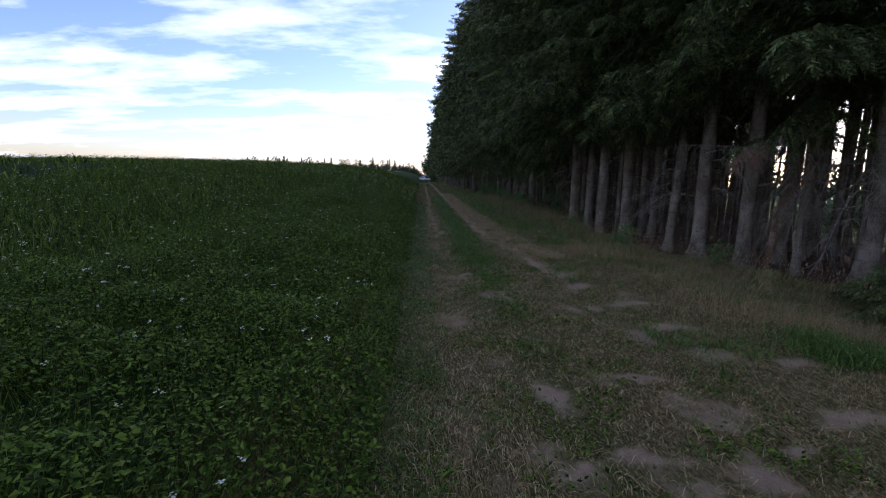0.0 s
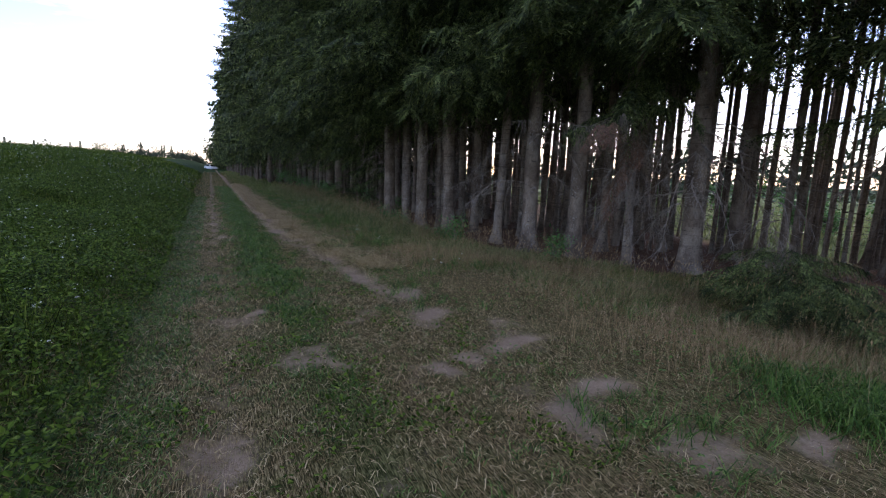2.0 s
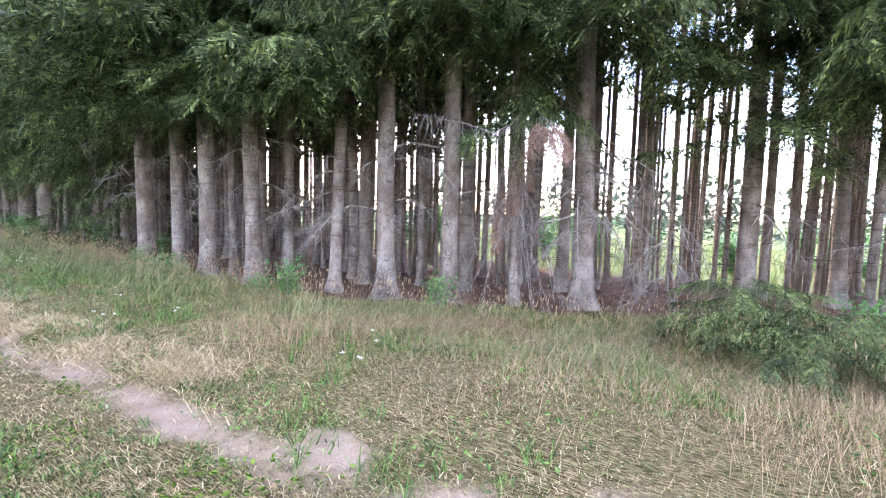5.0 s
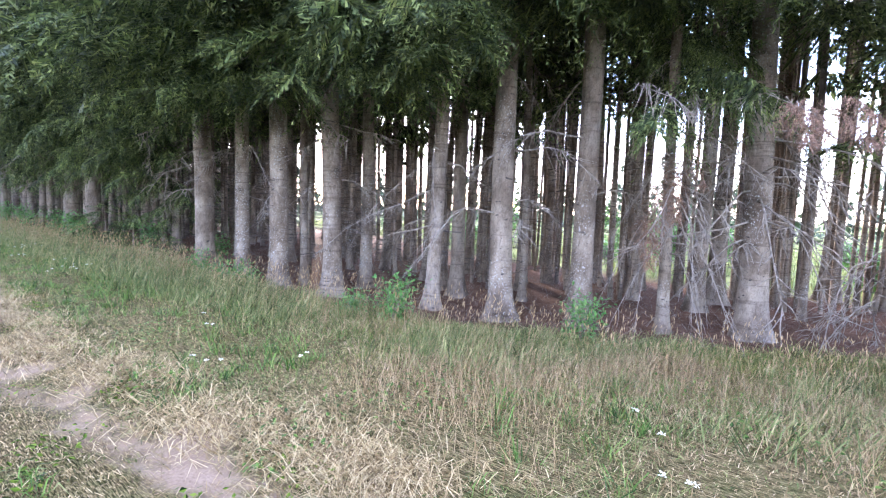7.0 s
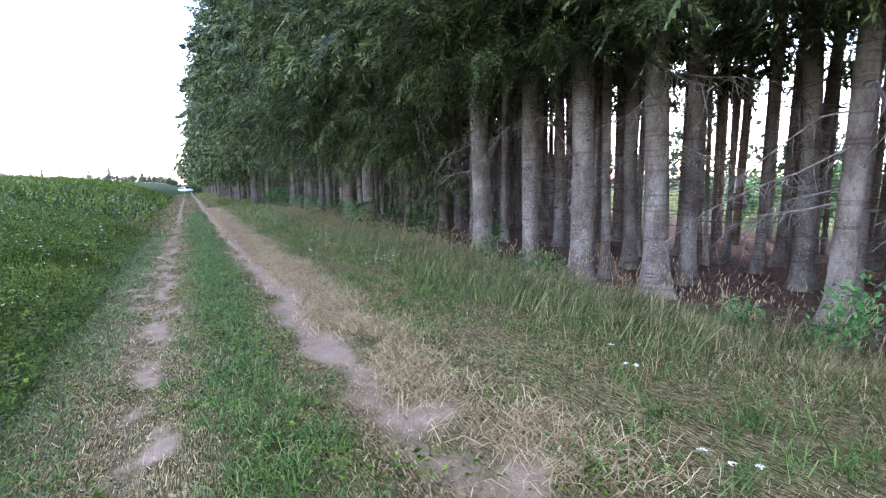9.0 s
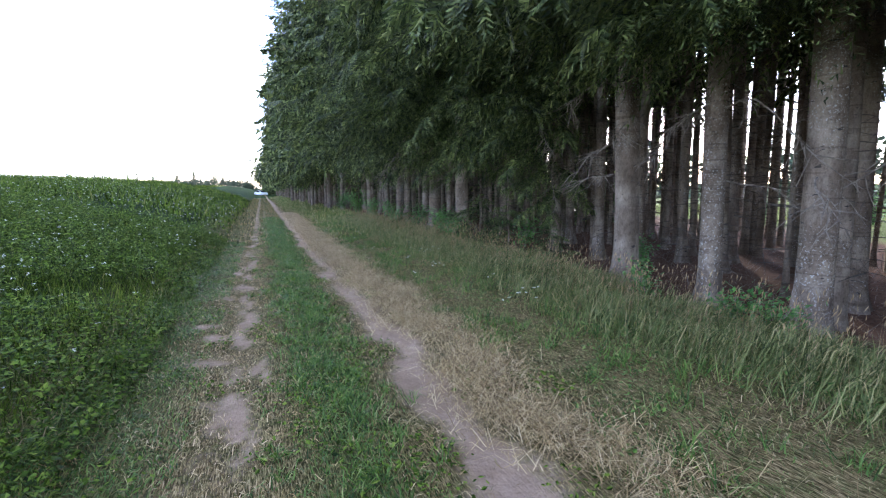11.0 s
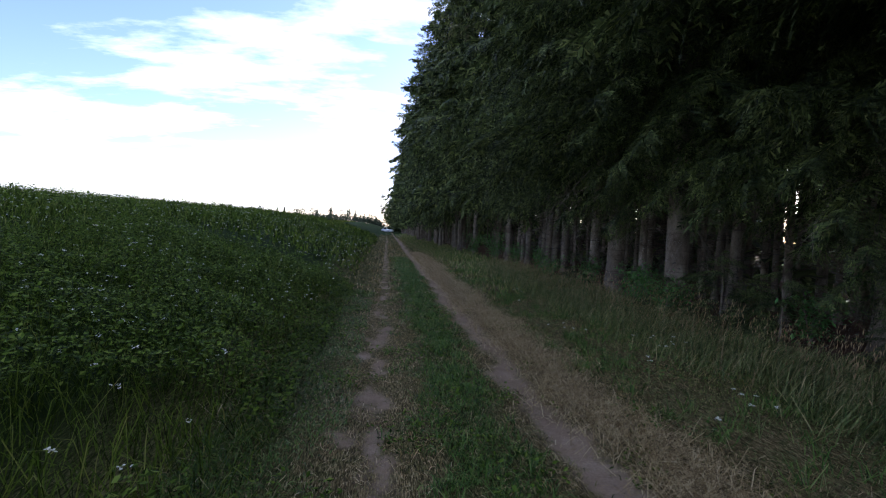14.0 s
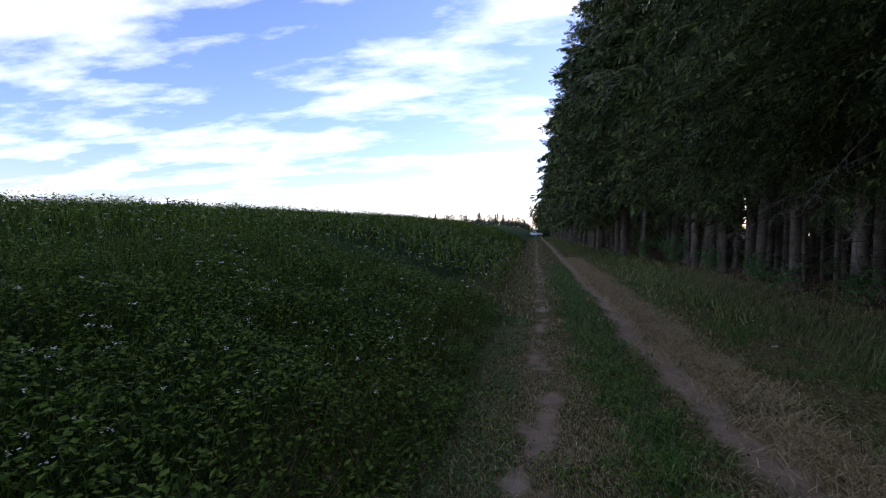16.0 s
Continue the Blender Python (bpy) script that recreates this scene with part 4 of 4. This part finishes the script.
tagged(new("deep_wood_trunks", mesh_from("deep_wood_trunks", np.concatenate(deep_v), np.concatenate(deep_f), M_BARK)), "slim dark trunks crowding deep inside the wood", "trunks", kind="stuff")
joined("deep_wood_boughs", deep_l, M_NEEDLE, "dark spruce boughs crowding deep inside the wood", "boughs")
# tangle of thin dead twigs between the trunks
n = 46000
x, y = DW.uniform(0.6, 7.0, n), DW.uniform(-4, 44, n)
x = x + edge_x(y)
keep = (x < wood_end(y)) & (DW.uniform(0, 1, n) < 0.55 + 0.45 * smooth(8, 14, y))
x, y = x[keep], y[keep]
n = len(x)
a, drop = DW.uniform(0, 2 * np.pi, n), DW.uniform(-0.25, 0.9, n)
p0 = np.stack([x, y, ground_z(x, y) + DW.uniform(0.6, 9.5, n)], -1)
L = DW.uniform(0.25, 1.0, n)[:, None]
d = np.stack([np.cos(a), np.sin(a), -0.3 * drop], -1)
p1 = p0 + d * L * 0.55
p2 = p0 + d * L + np.stack([0 * x, 0 * x, -0.5 * drop], -1) * L
w = np.stack([-np.sin(a), np.cos(a), DW.normal(0, 1.0, n)], -1) * 0.006
w1 = w * 0.6
joined("dead_twig_tangle", [np.stack([p0 - w, p0 + w, p1 + w1, p0 - w, p1 + w1, p1 - w1, p1 - w1, p1 + w1, p2], 1).reshape(-1, 3)], M_SHADED_TWIG, "tangle of thin dead twigs inside the wood", "twigs")
# dense undergrowth behind the rows further along
n = 30000
y = DW.uniform(25, 170, n)
x = edge_x(y) + 3.6 + 0.02 * (y - 25) + DW.uniform(0, 5.0, n)
z = ground_z(x, y) + 7.5 * DW.uniform(0, 1, n) ** 1.4
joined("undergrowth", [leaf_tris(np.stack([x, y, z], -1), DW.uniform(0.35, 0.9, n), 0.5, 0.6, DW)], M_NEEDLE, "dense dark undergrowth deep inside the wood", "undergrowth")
# the wood closes off the far end of the track; unseen spruces added beyond
parts = []
for k in range(84):
    x, y = DW.uniform(1.6, 9), DW.uniform(166, 180)
    # the rest stand unseen behind, added to keep the far field in shade
    if k > 33:
        x, y = DW.uniform(4.5, 13), DW.uniform(160, 330)
    n, h = 900, DW.uniform(17, 23) * float(0.35 + 0.65 * smooth(1.5, 4.0, np.float64(x)))
    g = DW.uniform(0.03, 1, n) ** 1.3
    q, a = np.sqrt(DW.uniform(0.05, 1, n)) * 3.4 * (1.05 - g), DW.uniform(0, 6.28, n)
    parts.append(leaf_tris(np.stack([x + np.cos(a) * q, y + np.sin(a) * q, float(ground_z(x, y)) + g * h], -1), DW.uniform(0.5, 1.1, n), 0.4, 0.4, DW))
joined("far_spruces", parts, M_NEEDLE, "dark spruces closing off the track, plus unseen added ones shading field", "spruces")


# ---------------------------------------------------------------- withered and fallen boughs
def bough_part(owner, specs, mat, name, label, seed):
    rng = np.random.default_rng(seed)
    for spec in specs:
        tagged(place(name, tri_mesh(name, place_boughs([spec], LONG if spec[2] > 0.75 else FINE, rng), mat), owner, label), kind="stuff")


def outer_bough(owner, x, y, z, az, length, pitch, mat, name, label, seed):
    """A bough at the end of a long branch, its root given from the foot of the trunk."""
    rng = np.random.default_rng(seed)
    size = owner.matrix_basis.to_scale()
    tri = (place_boughs([(0.0, az, length, pitch)], LONG, rng) + [x, y, z]) / [size.x, size.y, size.z]
    tagged(place(name, tri_mesh(name, tri, mat), owner, label), kind="stuff")


for k, (x, y, z, az, length, pitch) in enumerate(((-2.9, -1.2, 2.75, 3.5, 0.75, -0.5), (-2.6, -1.1, 2.8, 3.9, 0.7, -0.7), (-2.7, -1.0, 2.8, 3.1, 0.65, -0.6), (-2.2, -0.9, 2.85, 3.6, 0.75, -0.35))):
    outer_bough(edge_trees[7], x, y, z, az, length, pitch, M_BROWN, "withered_bough", "withered brown spruce bough", 41 + k)
for k, (x, y, z, az, length, pitch) in enumerate(((-0.2, 0, 2.6, 3.4, 1.0, -1.0), (-0.3, 0.1, 2.2, 2.9, 0.9, -1.1), (-0.2, -0.1, 2.9, 3.9, 0.9, -0.9), (-0.4, 0.2, 1.9, 3.3, 0.9, -1.2))):
    outer_bough(edge_trees[7], x, y, z, az, length, pitch, M_BROWN, "withered_bough", "withered brown spruce bough", 51 + k)
bough_part(edge_trees[8], [(4.6, 2.7, 3.2, -0.05), (4.3, 3.5, 3.0, -0.1), (4.9, 4.1, 3.2, 0.0), (5.2, 3.2, 3.4, 0.0)], M_NEEDLE, "low_bough", "long green bough", 43)
bough_part(edge_trees[6], [(4.8, 3.3, 3.0, -0.1), (5.1, 3.9, 3.0, -0.05), (4.4, 2.8, 2.6, -0.15)], M_NEEDLE, "low_bough", "long green bough", 49)
for k, i in enumerate((9, 11, 12, 13)):
    bough_part(edge_trees[i], [(3.0 + 0.35 * q + 0.2 * k, 2.6 + 0.42 * ((q * 2 + k) % 5), 2.3 + 0.3 * (q % 3), -0.12 + 0.03 * (q % 4)) for q in range(8)], M_NEEDLE, "low_bough", "sparse green hanging bough", 60 + k)
bough_part(edge_trees[17], [(3.0, 3.6, 1.9, -0.1), (2.6, 3.9, 1.8, -0.15), (3.4, 3.2, 1.9, -0.1), (2.2, 3.5, 1.5, -0.2)], M_NEEDLE, "low_bough", "low green hanging bough", 48)
bough_part(edge_trees[16], [(2.5 + 0.13 * q, 3.1 + 0.28 * ((q * 3) % 8), 1.5 + 0.05 * q, -0.55 + 0.02 * q) for q in range(28)], M_NEEDLE, "low_bough", "low green hanging bough", 46)
bough_part(edge_trees[15], [(3.3, 3.5, 3.0, -0.02), (3.1, 3.1, 2.8, -0.1), (2.4, 3.7, 2.2, -0.2), (3.5, 3.9, 2.9, -0.05), (2.8, 3.6, 2.7, -0.1), (3.2, 4.2, 2.4, -0.12), (3.7, 3.3, 2.9, 0.0), (2.1, 3.2, 1.9, -0.2), (1.7, 3.9, 1.6, -0.2),
                            (3.9, 3.7, 3.0, 0.0), (2.6, 2.7, 2.2, -0.15), (1.4, 3.4, 1.7, -0.15), (1.1, 3.9, 1.5, -0.1), (2.2, 4.4, 2.0, -0.2), (1.8, 4.7, 1.7, -0.2)], M_NEEDLE, "low_bough", "long green hanging bough", 44)

def hanging_branches(owner, radius, rows, seed, drop=1.0):
    for k, (z, az, length) in enumerate(rows):
        size = owner.matrix_basis.to_scale()
        place("dead_branch", dead_branch(radius, seed + k, z / size.z, az, length / size.x, drop), owner, "dry grey bare branch")


hanging_branches(edge_trees[7], 0.085, [(2.9, 3.3, 1.0), (2.6, 2.7, 0.9), (2.3, 4.0, 1.1), (2.0, 3.0, 0.8), (2.5, 5.0, 0.9), (1.7, 3.6, 0.7), (2.8, 4.6, 1.1), (2.2, 3.5, 1.0), (1.9, 4.3, 0.9)], 1400)
hanging_branches(edge_trees[8], 0.15, [(2.4, 3.4, 1.2), (2.1, 2.6, 1.0), (2.8, 4.2, 1.3), (1.7, 3.9, 0.9), (2.6, 1.9, 1.2), (1.4, 3.0, 0.7), (3.0, 5.2, 1.4), (2.3, 4.6, 1.2), (1.9, 3.4, 1.1), (2.6, 3.8, 1.0)], 1420)
hanging_branches(edge_trees[4], 0.11, [(2.4, 2.6, 1.3), (2.0, 3.4, 1.5), (1.6, 2.2, 1.1), (2.8, 3.9, 1.4)], 1440)
hanging_branches(edge_trees[0], 0.19, [(2.4, 3.6, 0.9), (1.9, 2.2, 0.8), (2.8, 4.6, 0.9)], 1460)
hanging_branches(edge_trees[15], 0.12, [(2.9, 3.4, 1.8), (2.4, 2.9, 1.5), (2.0, 3.8, 1.3)], 1500)
hanging_branches(edge_trees[18], 0.15, [(3.2, 3.5, 1.9), (2.8, 3.0, 1.7), (2.2, 3.3, 1.4)], 1520)
hanging_branches(edge_trees[7], 0.08, [(3.1, 3.54, 3.1), (3.3, 3.3, 2.4)], 1540, 0.3)
hanging_branches(edge_trees[7], 0.08, [(2.5 - 0.12 * q, 2.4 + 0.7 * ((q * 2) % 5), 0.9 + 0.1 * (q % 4)) for q in range(12)], 1560, 2.4)
hanging_branches(edge_trees[8], 0.19, [(2.9 - 0.3 * q, 2.4 + 0.75 * ((q * 2) % 5), 0.8 + 0.14 * (q % 4)) for q in range(6)], 1580, 2.6)
hanging_branches(edge_trees[5], 0.17, [(2.7, 5.3, 1.3), (1.6, 5.0, 0.8)], 1600, 0.8)
hanging_branches(edge_trees[9], 0.17, [(2.8, 3.3, 1.8), (2.3, 2.8, 1.6), (1.9, 3.8, 1.4), (3.2, 4.2, 2.0)], 1620)
hanging_branches(edge_trees[3], 0.18, [(2.9, 3.0, 0.9), (2.2, 5.2, 1.0), (3.2, 4.6, 1.2)], 1640, 0.6)
dry_brush = new("dry_brush")
dry_brush.matrix_world = Matrix.Translation((9.3, 6.55, float(ground_z(9.3, 6.55)) - 0.03))
tagged(dry_brush, "tangled heap of dry bare branches leaning by a spruce", "brushwood")
hanging_branches(dry_brush, 0.05, [(0.5 + 0.09 * q, 0.9 * q, 0.42 + 0.08 * (q % 5)) for q in range(14)], 1660, 2.2)
# green boughs heaped in the verge, and more of them leaning behind
for k, (x, y, count, low, step, long) in enumerate(((6.85, 4.7, 22, 0.24, 0.026, 0.95), (7.5, 5.4, 18, 0.35, 0.042, 0.85), (7.3, 3.9, 8, 0.15, 0.03, 0.6))):
    brush = new("spruce_brush")
    brush.matrix_world = Matrix.Translation((x, y, float(ground_z(x, y)) - 0.05))
    tagged(brush, "heap of cut green spruce boughs lying in the verge", "brushwood", "heaps of spruce boughs")
    for q in range(count):
        bough_part(brush, [(low + step * q, 2.4 * q + k, long + 0.1 * (q % 4), 0.10 - 0.06 * (q % 6))], M_NEEDLE, "bough", "", 45 + 40 * k + q)


# young spruces growing under the edge of the wood
def young_spruce(x, y, height, seed):
    rng = np.random.default_rng(seed)
    ob = new("young_spruce")
    ob.matrix_world = Matrix.Translation((x, y, float(ground_z(x, y)) - 0.02))
    tagged(ob, "young spruce with green boughs down to the grass", "young spruce", "young spruces at the wood's edge")
    v, f = tube([(0, 0, 0), (0.02, 0, height * 0.5), (0, 0.02, height)], [0.022, 0.014, 0.004], 7)
    place("trunk", mesh_from("trunk", v, f, M_BARK), ob)
    rows = [(height * g, rng.uniform(0, 6.28), height * (1.05 - 0.85 * g) * rng.uniform(0.6, 0.9) + 0.1, rng.uniform(-0.1, 0.3)) for g in np.linspace(0.12, 0.97, 30)]
    place("crown", tri_mesh("crown", place_boughs(rows, FINE, rng), M_NEEDLE), ob)


for k, (x, y, h) in enumerate(((5.55, 23.1, 1.35), (6.0, 22.4, 1.2), (5.2, 24.05, 0.9), (6.2, 20.9, 0.8), (5.5, 28.6, 1.1))):
    young_spruce(x, y, h, 1700 + k)


# ---------------------------------------------------------------- shrubs and flowers
def shrub(x, y, height, seed, leaf=0.07, mat=None, label="small leafy green shrub at the foot of the spruces"):
    rng = np.random.default_rng(seed)
    ob = new("shrub")
    ob.matrix_world = Matrix.Translation((x, y, float(ground_z(x, y)) - 0.02))
    tagged(ob, label, "shrub", "shrubs at the wood's edge")
    centres = []
    for k in range(7):
        az, out = rng.uniform(0, 6.28), rng.uniform(0.15, 0.5) * height
        tip = np.array([math.cos(az) * out, math.sin(az) * out, height * rng.uniform(0.65, 1.0)])
        pts = [np.zeros(3), tip * [0.25, 0.25, 0.5], tip]
        v, f = tube(pts, [0.008, 0.006, 0.002], 5)
        place("stem", mesh_from("stem", v, f, M_DEAD), ob)
        for q in range(int(120 * max(height, 0.6))):
            g = rng.uniform(0.25, 1.05)
            centres.append(tip * [g * g, g * g, g] + rng.normal(0, 0.07 + 0.05 * height, 3) * [1, 1, 0.6])
    c = np.array(centres)
    c[:, 2] = np.maximum(c[:, 2], 0.03)
    place("foliage", tri_mesh("foliage", leaf_tris(c, leaf * rng.uniform(0.6, 1.3, len(c)), 0.5, 0.5, rng), mat or M_SHRUB), ob)
    return ob


for k, (x, y, h) in enumerate(((5.45, 11.75, 0.75), (6.85, 9.65, 0.7), (5.5, 15.55, 0.55), (5.3, 15.9, 0.5), (6.5, 18.75, 0.8), (5.2, 24.0, 0.8), (5.35, 24.7, 1.0), (5.5, 25.6, 0.9), (5.4, 38.7, 1.5),
                               (5.3, 30.5, 0.8), (5.6, 32.0, 1.0), (5.3, 44.0, 1.5), (5.5, 12.6, 0.4), (5.7, 17.6, 0.6), (8.9, 4.0, 0.75), (9.6, 3.4, 0.7), (6.4, 22.3, 0.8), (5.6, 28.4, 0.9), (5.4, 35.0, 1.0))):
    shrub(x, y, h, 500 + k, 0.075 if h < 0.8 else 0.09)


def umbel_flower(x, y, height, seed):
    rng = np.random.default_rng(seed)
    ob = new("wild_carrot")
    ob.matrix_world = Matrix.Translation((x, y, float(ground_z(x, y)) - 0.01))
    tagged(ob, "wild flower with flat white heads in the verge grass", "flower", "white flowers in the verge")
    for k in range(rng.integers(2, 4)):
        tip = np.array([rng.normal(0, 0.09), rng.normal(0, 0.09), height * rng.uniform(0.8, 1.05)])
        v, f = tube([(0, 0, 0), tip * [0.3, 0.3, 0.55], tip], [0.003, 0.0025, 0.0015], 4)
        stem = place("stem", mesh_from("stem", v, f, M_REED), ob)
        r = rng.uniform(0.012, 0.024)
        n = 22
        a, q = rng.uniform(0, 6.28, n), np.sqrt(rng.uniform(0, 1, n)) * r
        c = np.stack([tip[0] + np.cos(a) * q, tip[1] + np.sin(a) * q, tip[2] + 0.012 - 8 * q * q + rng.normal(0, 0.002, n)], -1)
        place("flower_head", tri_mesh("flower_head", leaf_tris(c, np.full(n, 0.012), 0.9, 0.25, rng), M_PETAL), stem, "flat white flower head")
    return ob


for k, (x, y) in enumerate(((2.94, 16.9), (3.3, 17.1), (3.24, 16.85), (2.42, 22.5), (2.86, 20.6), (2.65, 19.2), (3.42, 17.2), (3.1, 12.05), (3.03, 7.85), (2.52, 10.98), (3.0, 10.5), (3.44, 21.6), (3.64, 21.35),
                            (3.07, 19.55), (2.6, 22.2), (3.25, 21.1), (3.7, 8.1), (3.0, 19.3), (3.3, 18.2), (2.8, 24.5), (3.0, 26.0))):
    umbel_flower(x, y, 0.27, 600 + k)


# ---------------------------------------------------------------- distance
def far_tree_mesh(seed, pointed):
    """A distant tree: stem and a crown of many small clumps."""
    rng = np.random.default_rng(seed)
    h = 9.0
    v, f = tube([(0, 0, -0.5), (0.05, 0, h * 0.4), (0, 0.05, h * 0.9)], [0.22, 0.16, 0.04], 6)
    n = 420
    g = rng.uniform(0.18, 1.0, n)
    r = (1.7 * (1 - g) + 0.15) if pointed else 2.6 * np.sqrt(np.clip(1 - ((g - 0.62) / 0.42) ** 2, 0.02, 1))
    a, q = rng.uniform(0, 6.28, n), np.sqrt(rng.uniform(0.1, 1, n))
    lump = 1 + 0.3 * np.sin(3 * a + seed) * np.cos(7 * g + seed)
    c = np.stack([np.cos(a) * r * q * lump, np.sin(a) * r * q * lump, g * h], -1)
    return mesh_from("trunk", v, f, M_BARK), tri_mesh("crown", leaf_tris(c, rng.uniform(0.5, 1.0, n), 0.6, 0.6, rng), M_FARLEAF)


FAR_TREES = [far_tree_mesh(700 + k, k % 2 == 0) for k in range(4)]
DR = np.random.default_rng(23)
for k in range(46):
    x = -84 + 1.8 * k + DR.normal(0, 0.7)
    y = 212 + DR.normal(0, 6)
    tr, cr = FAR_TREES[DR.integers(4)]
    ob = new("distant_tree")
    sc = DR.uniform(0.3, 0.62)
    ob.matrix_world = Matrix.Translation((x, y, float(ground_z(x, y)))) @ Matrix.Diagonal((sc, sc, sc, 1))
    tagged(ob, "small hazy tree standing along the skyline", "tree", "trees along the skyline")
    place("trunk", tr, ob)
    place("crown", cr, ob)
parts = []
for k in range(300):
    x, y = DR.uniform(-95, 0), DR.uniform(205, 222)
    n, h = 50, DR.uniform(1.2, 2.8)
    a, q, g = DR.uniform(0, 6.28, n), np.sqrt(DR.uniform(0, 1, n)) * 1.2, DR.uniform(0, 1, n)
    parts.append(leaf_tris(np.stack([x + np.cos(a) * q, y + np.sin(a) * q, float(ground_z(x, y)) + g * h], -1), DR.uniform(0.4, 0.8, n), 0.7, 0.6, DR))
joined("skyline_woods", parts, M_FARLEAF, "low hazy woods along the skyline", "woods")
# woods beyond the sunlit meadow
parts = []
for k in range(330):
    x, y = DR.uniform(75, 150), DR.uniform(-110, 190)
    n, h = 60, DR.uniform(7, 13)
    g = DR.uniform(0.05, 1, n)
    r = 2.6 * (1 - g) + 0.4
    a = DR.uniform(0, 6.28, n)
    z = float(ground_z(x, y))
    parts.append(leaf_tris(np.stack([x + np.cos(a) * r, y + np.sin(a) * r, z + g * h], -1), DR.uniform(0.9, 1.8, n), 0.6, 0.6, DR))
joined("far_woods", parts, M_FARLEAF, "distant dark wood beyond the sunlit meadow", "woods")
# scrub at the meadow's edge
for k in range(26):
    shrub(DR.uniform(15.5, 27), DR.uniform(-6, 15) + 0.6 * k, DR.uniform(0.7, 2.2), 800 + k, 0.16, M_SHRUB, "sunlit green bush in the meadow behind the wood")
x, y = scatter(26000, 0, 28, -12, 45)
x = x + wood_end(y)
blades("sunny_meadow_grass", x, y, RNG.uniform(0.15, 0.5, len(x)), np.full(len(x), 0.03), RNG.uniform(0.1, 0.9, len(x)), M_SUNNY, "sunlit yellow-green grass of the meadow behind the wood", "grass")


# ---------------------------------------------------------------- parked car far down the track
def paint(name, rgb, rough, metal=0.0):
    m = Mat(name)
    m.color(m.ramp(m.noise(3.0, 3.0, 0.5, m.pos()), (0.3, tuple(c * 0.93 for c in rgb)), (0.7, rgb)), rough)
    m.b.inputs["Metallic"].default_value = metal
    m.b.inputs["Specular IOR Level"].default_value = 0.5
    return m.m


def slab(profile, width, inset, mat, name):
    """A side profile drawn in x and z, given width along y, its upper edge drawn in."""
    bm = bmesh.new()
    top = max(z for _, z in profile)
    sides = []
    for sgn in (-1, 1):
        sides.append([bm.verts.new((x, sgn * (width / 2 - inset * max(0.0, (z - 0.75) / (top - 0.75 + 1e-6))), z)) for x, z in profile])
    n = len(profile)
    bm.faces.new(sides[0])
    bm.faces.new(sides[1][::-1])
    for k in range(n):
        bm.faces.new((sides[0][k], sides[1][k], sides[1][(k + 1) % n], sides[0][(k + 1) % n]))
    bmesh.ops.bevel(bm, geom=bm.edges[:], offset=0.04, segments=2, affect="EDGES")
    bmesh.ops.recalc_face_normals(bm, faces=bm.faces[:])
    me = bpy.data.meshes.new(name)
    bm.to_mesh(me)
    bm.free()
    me.materials.append(mat)
    return me


M_CAR, M_PANE, M_TYRE, M_RIM, M_LAMP = (paint("white_car_paint", (0.8, 0.8, 0.8), 0.25), paint("dark_car_glass", (0.02, 0.025, 0.03), 0.08), paint("tyre_rubber", (0.02, 0.02, 0.02), 0.8),
                                        paint("wheel_rim", (0.5, 0.5, 0.52), 0.3, 0.8), paint("headlight_glass", (0.6, 0.62, 0.65), 0.1))
car = new("parked_car")
car.matrix_world = Matrix.Translation((0.3, 162, float(ground_z(0.3, 162)))) @ Matrix.Rotation(radians(-55), 4, "Z")
tagged(car, "white car parked far down the grassy track", "car")
place("body", slab([(-2.1, 0.3), (-2.15, 0.75), (-2.0, 0.95), (1.0, 0.95), (1.9, 0.82), (2.15, 0.6), (2.1, 0.3)], 1.75, 0.05, M_CAR, "body"), car)
place("roof", slab([(-1.75, 0.94), (-1.3, 1.42), (0.2, 1.45), (1.0, 0.94)], 1.6, 0.18, M_CAR, "roof"), car)
for y0 in (-0.79, 0.79):
    place("side_window", slab([(-1.45, 0.97), (-1.15, 1.33), (0.15, 1.36), (0.75, 0.97)], 0.12, 0.0, M_PANE, "side_window"), car, "dark side window").location = (0, y0 * 0.93, 0)
place("windscreen", slab([(0.32, 1.40), (0.36, 1.42), (1.04, 0.97), (0.98, 0.96)], 1.35, 0.1, M_PANE, "windscreen"), car, "dark sloping windscreen")
for wx in (-1.35, 1.35):
    for wy in (-0.82, 0.82):
        v, f = tube([(wx, wy - 0.1, 0.32), (wx, wy - 0.09, 0.32), (wx, wy + 0.09, 0.32), (wx, wy + 0.1, 0.32)], [0.24, 0.32, 0.32, 0.24], 20)
        wheel = place("wheel", mesh_from("wheel", v, f, M_TYRE), car, "black tyre")
        v, f = tube([(wx, wy - 0.105, 0.32), (wx, wy, 0.32), (wx, wy + 0.105, 0.32)], [0.20, 0.02, 0.20], 16)
        place("rim", mesh_from("rim", v, f, M_RIM), wheel, "grey metal rim")
for wy in (-0.62, 0.62):
    place("headlight", slab([(2.02, 0.62), (2.0, 0.74), (2.14, 0.70), (2.17, 0.62)], 0.34, 0.0, M_LAMP, "headlight"), car, "clear headlight").location = (0, wy, 0)
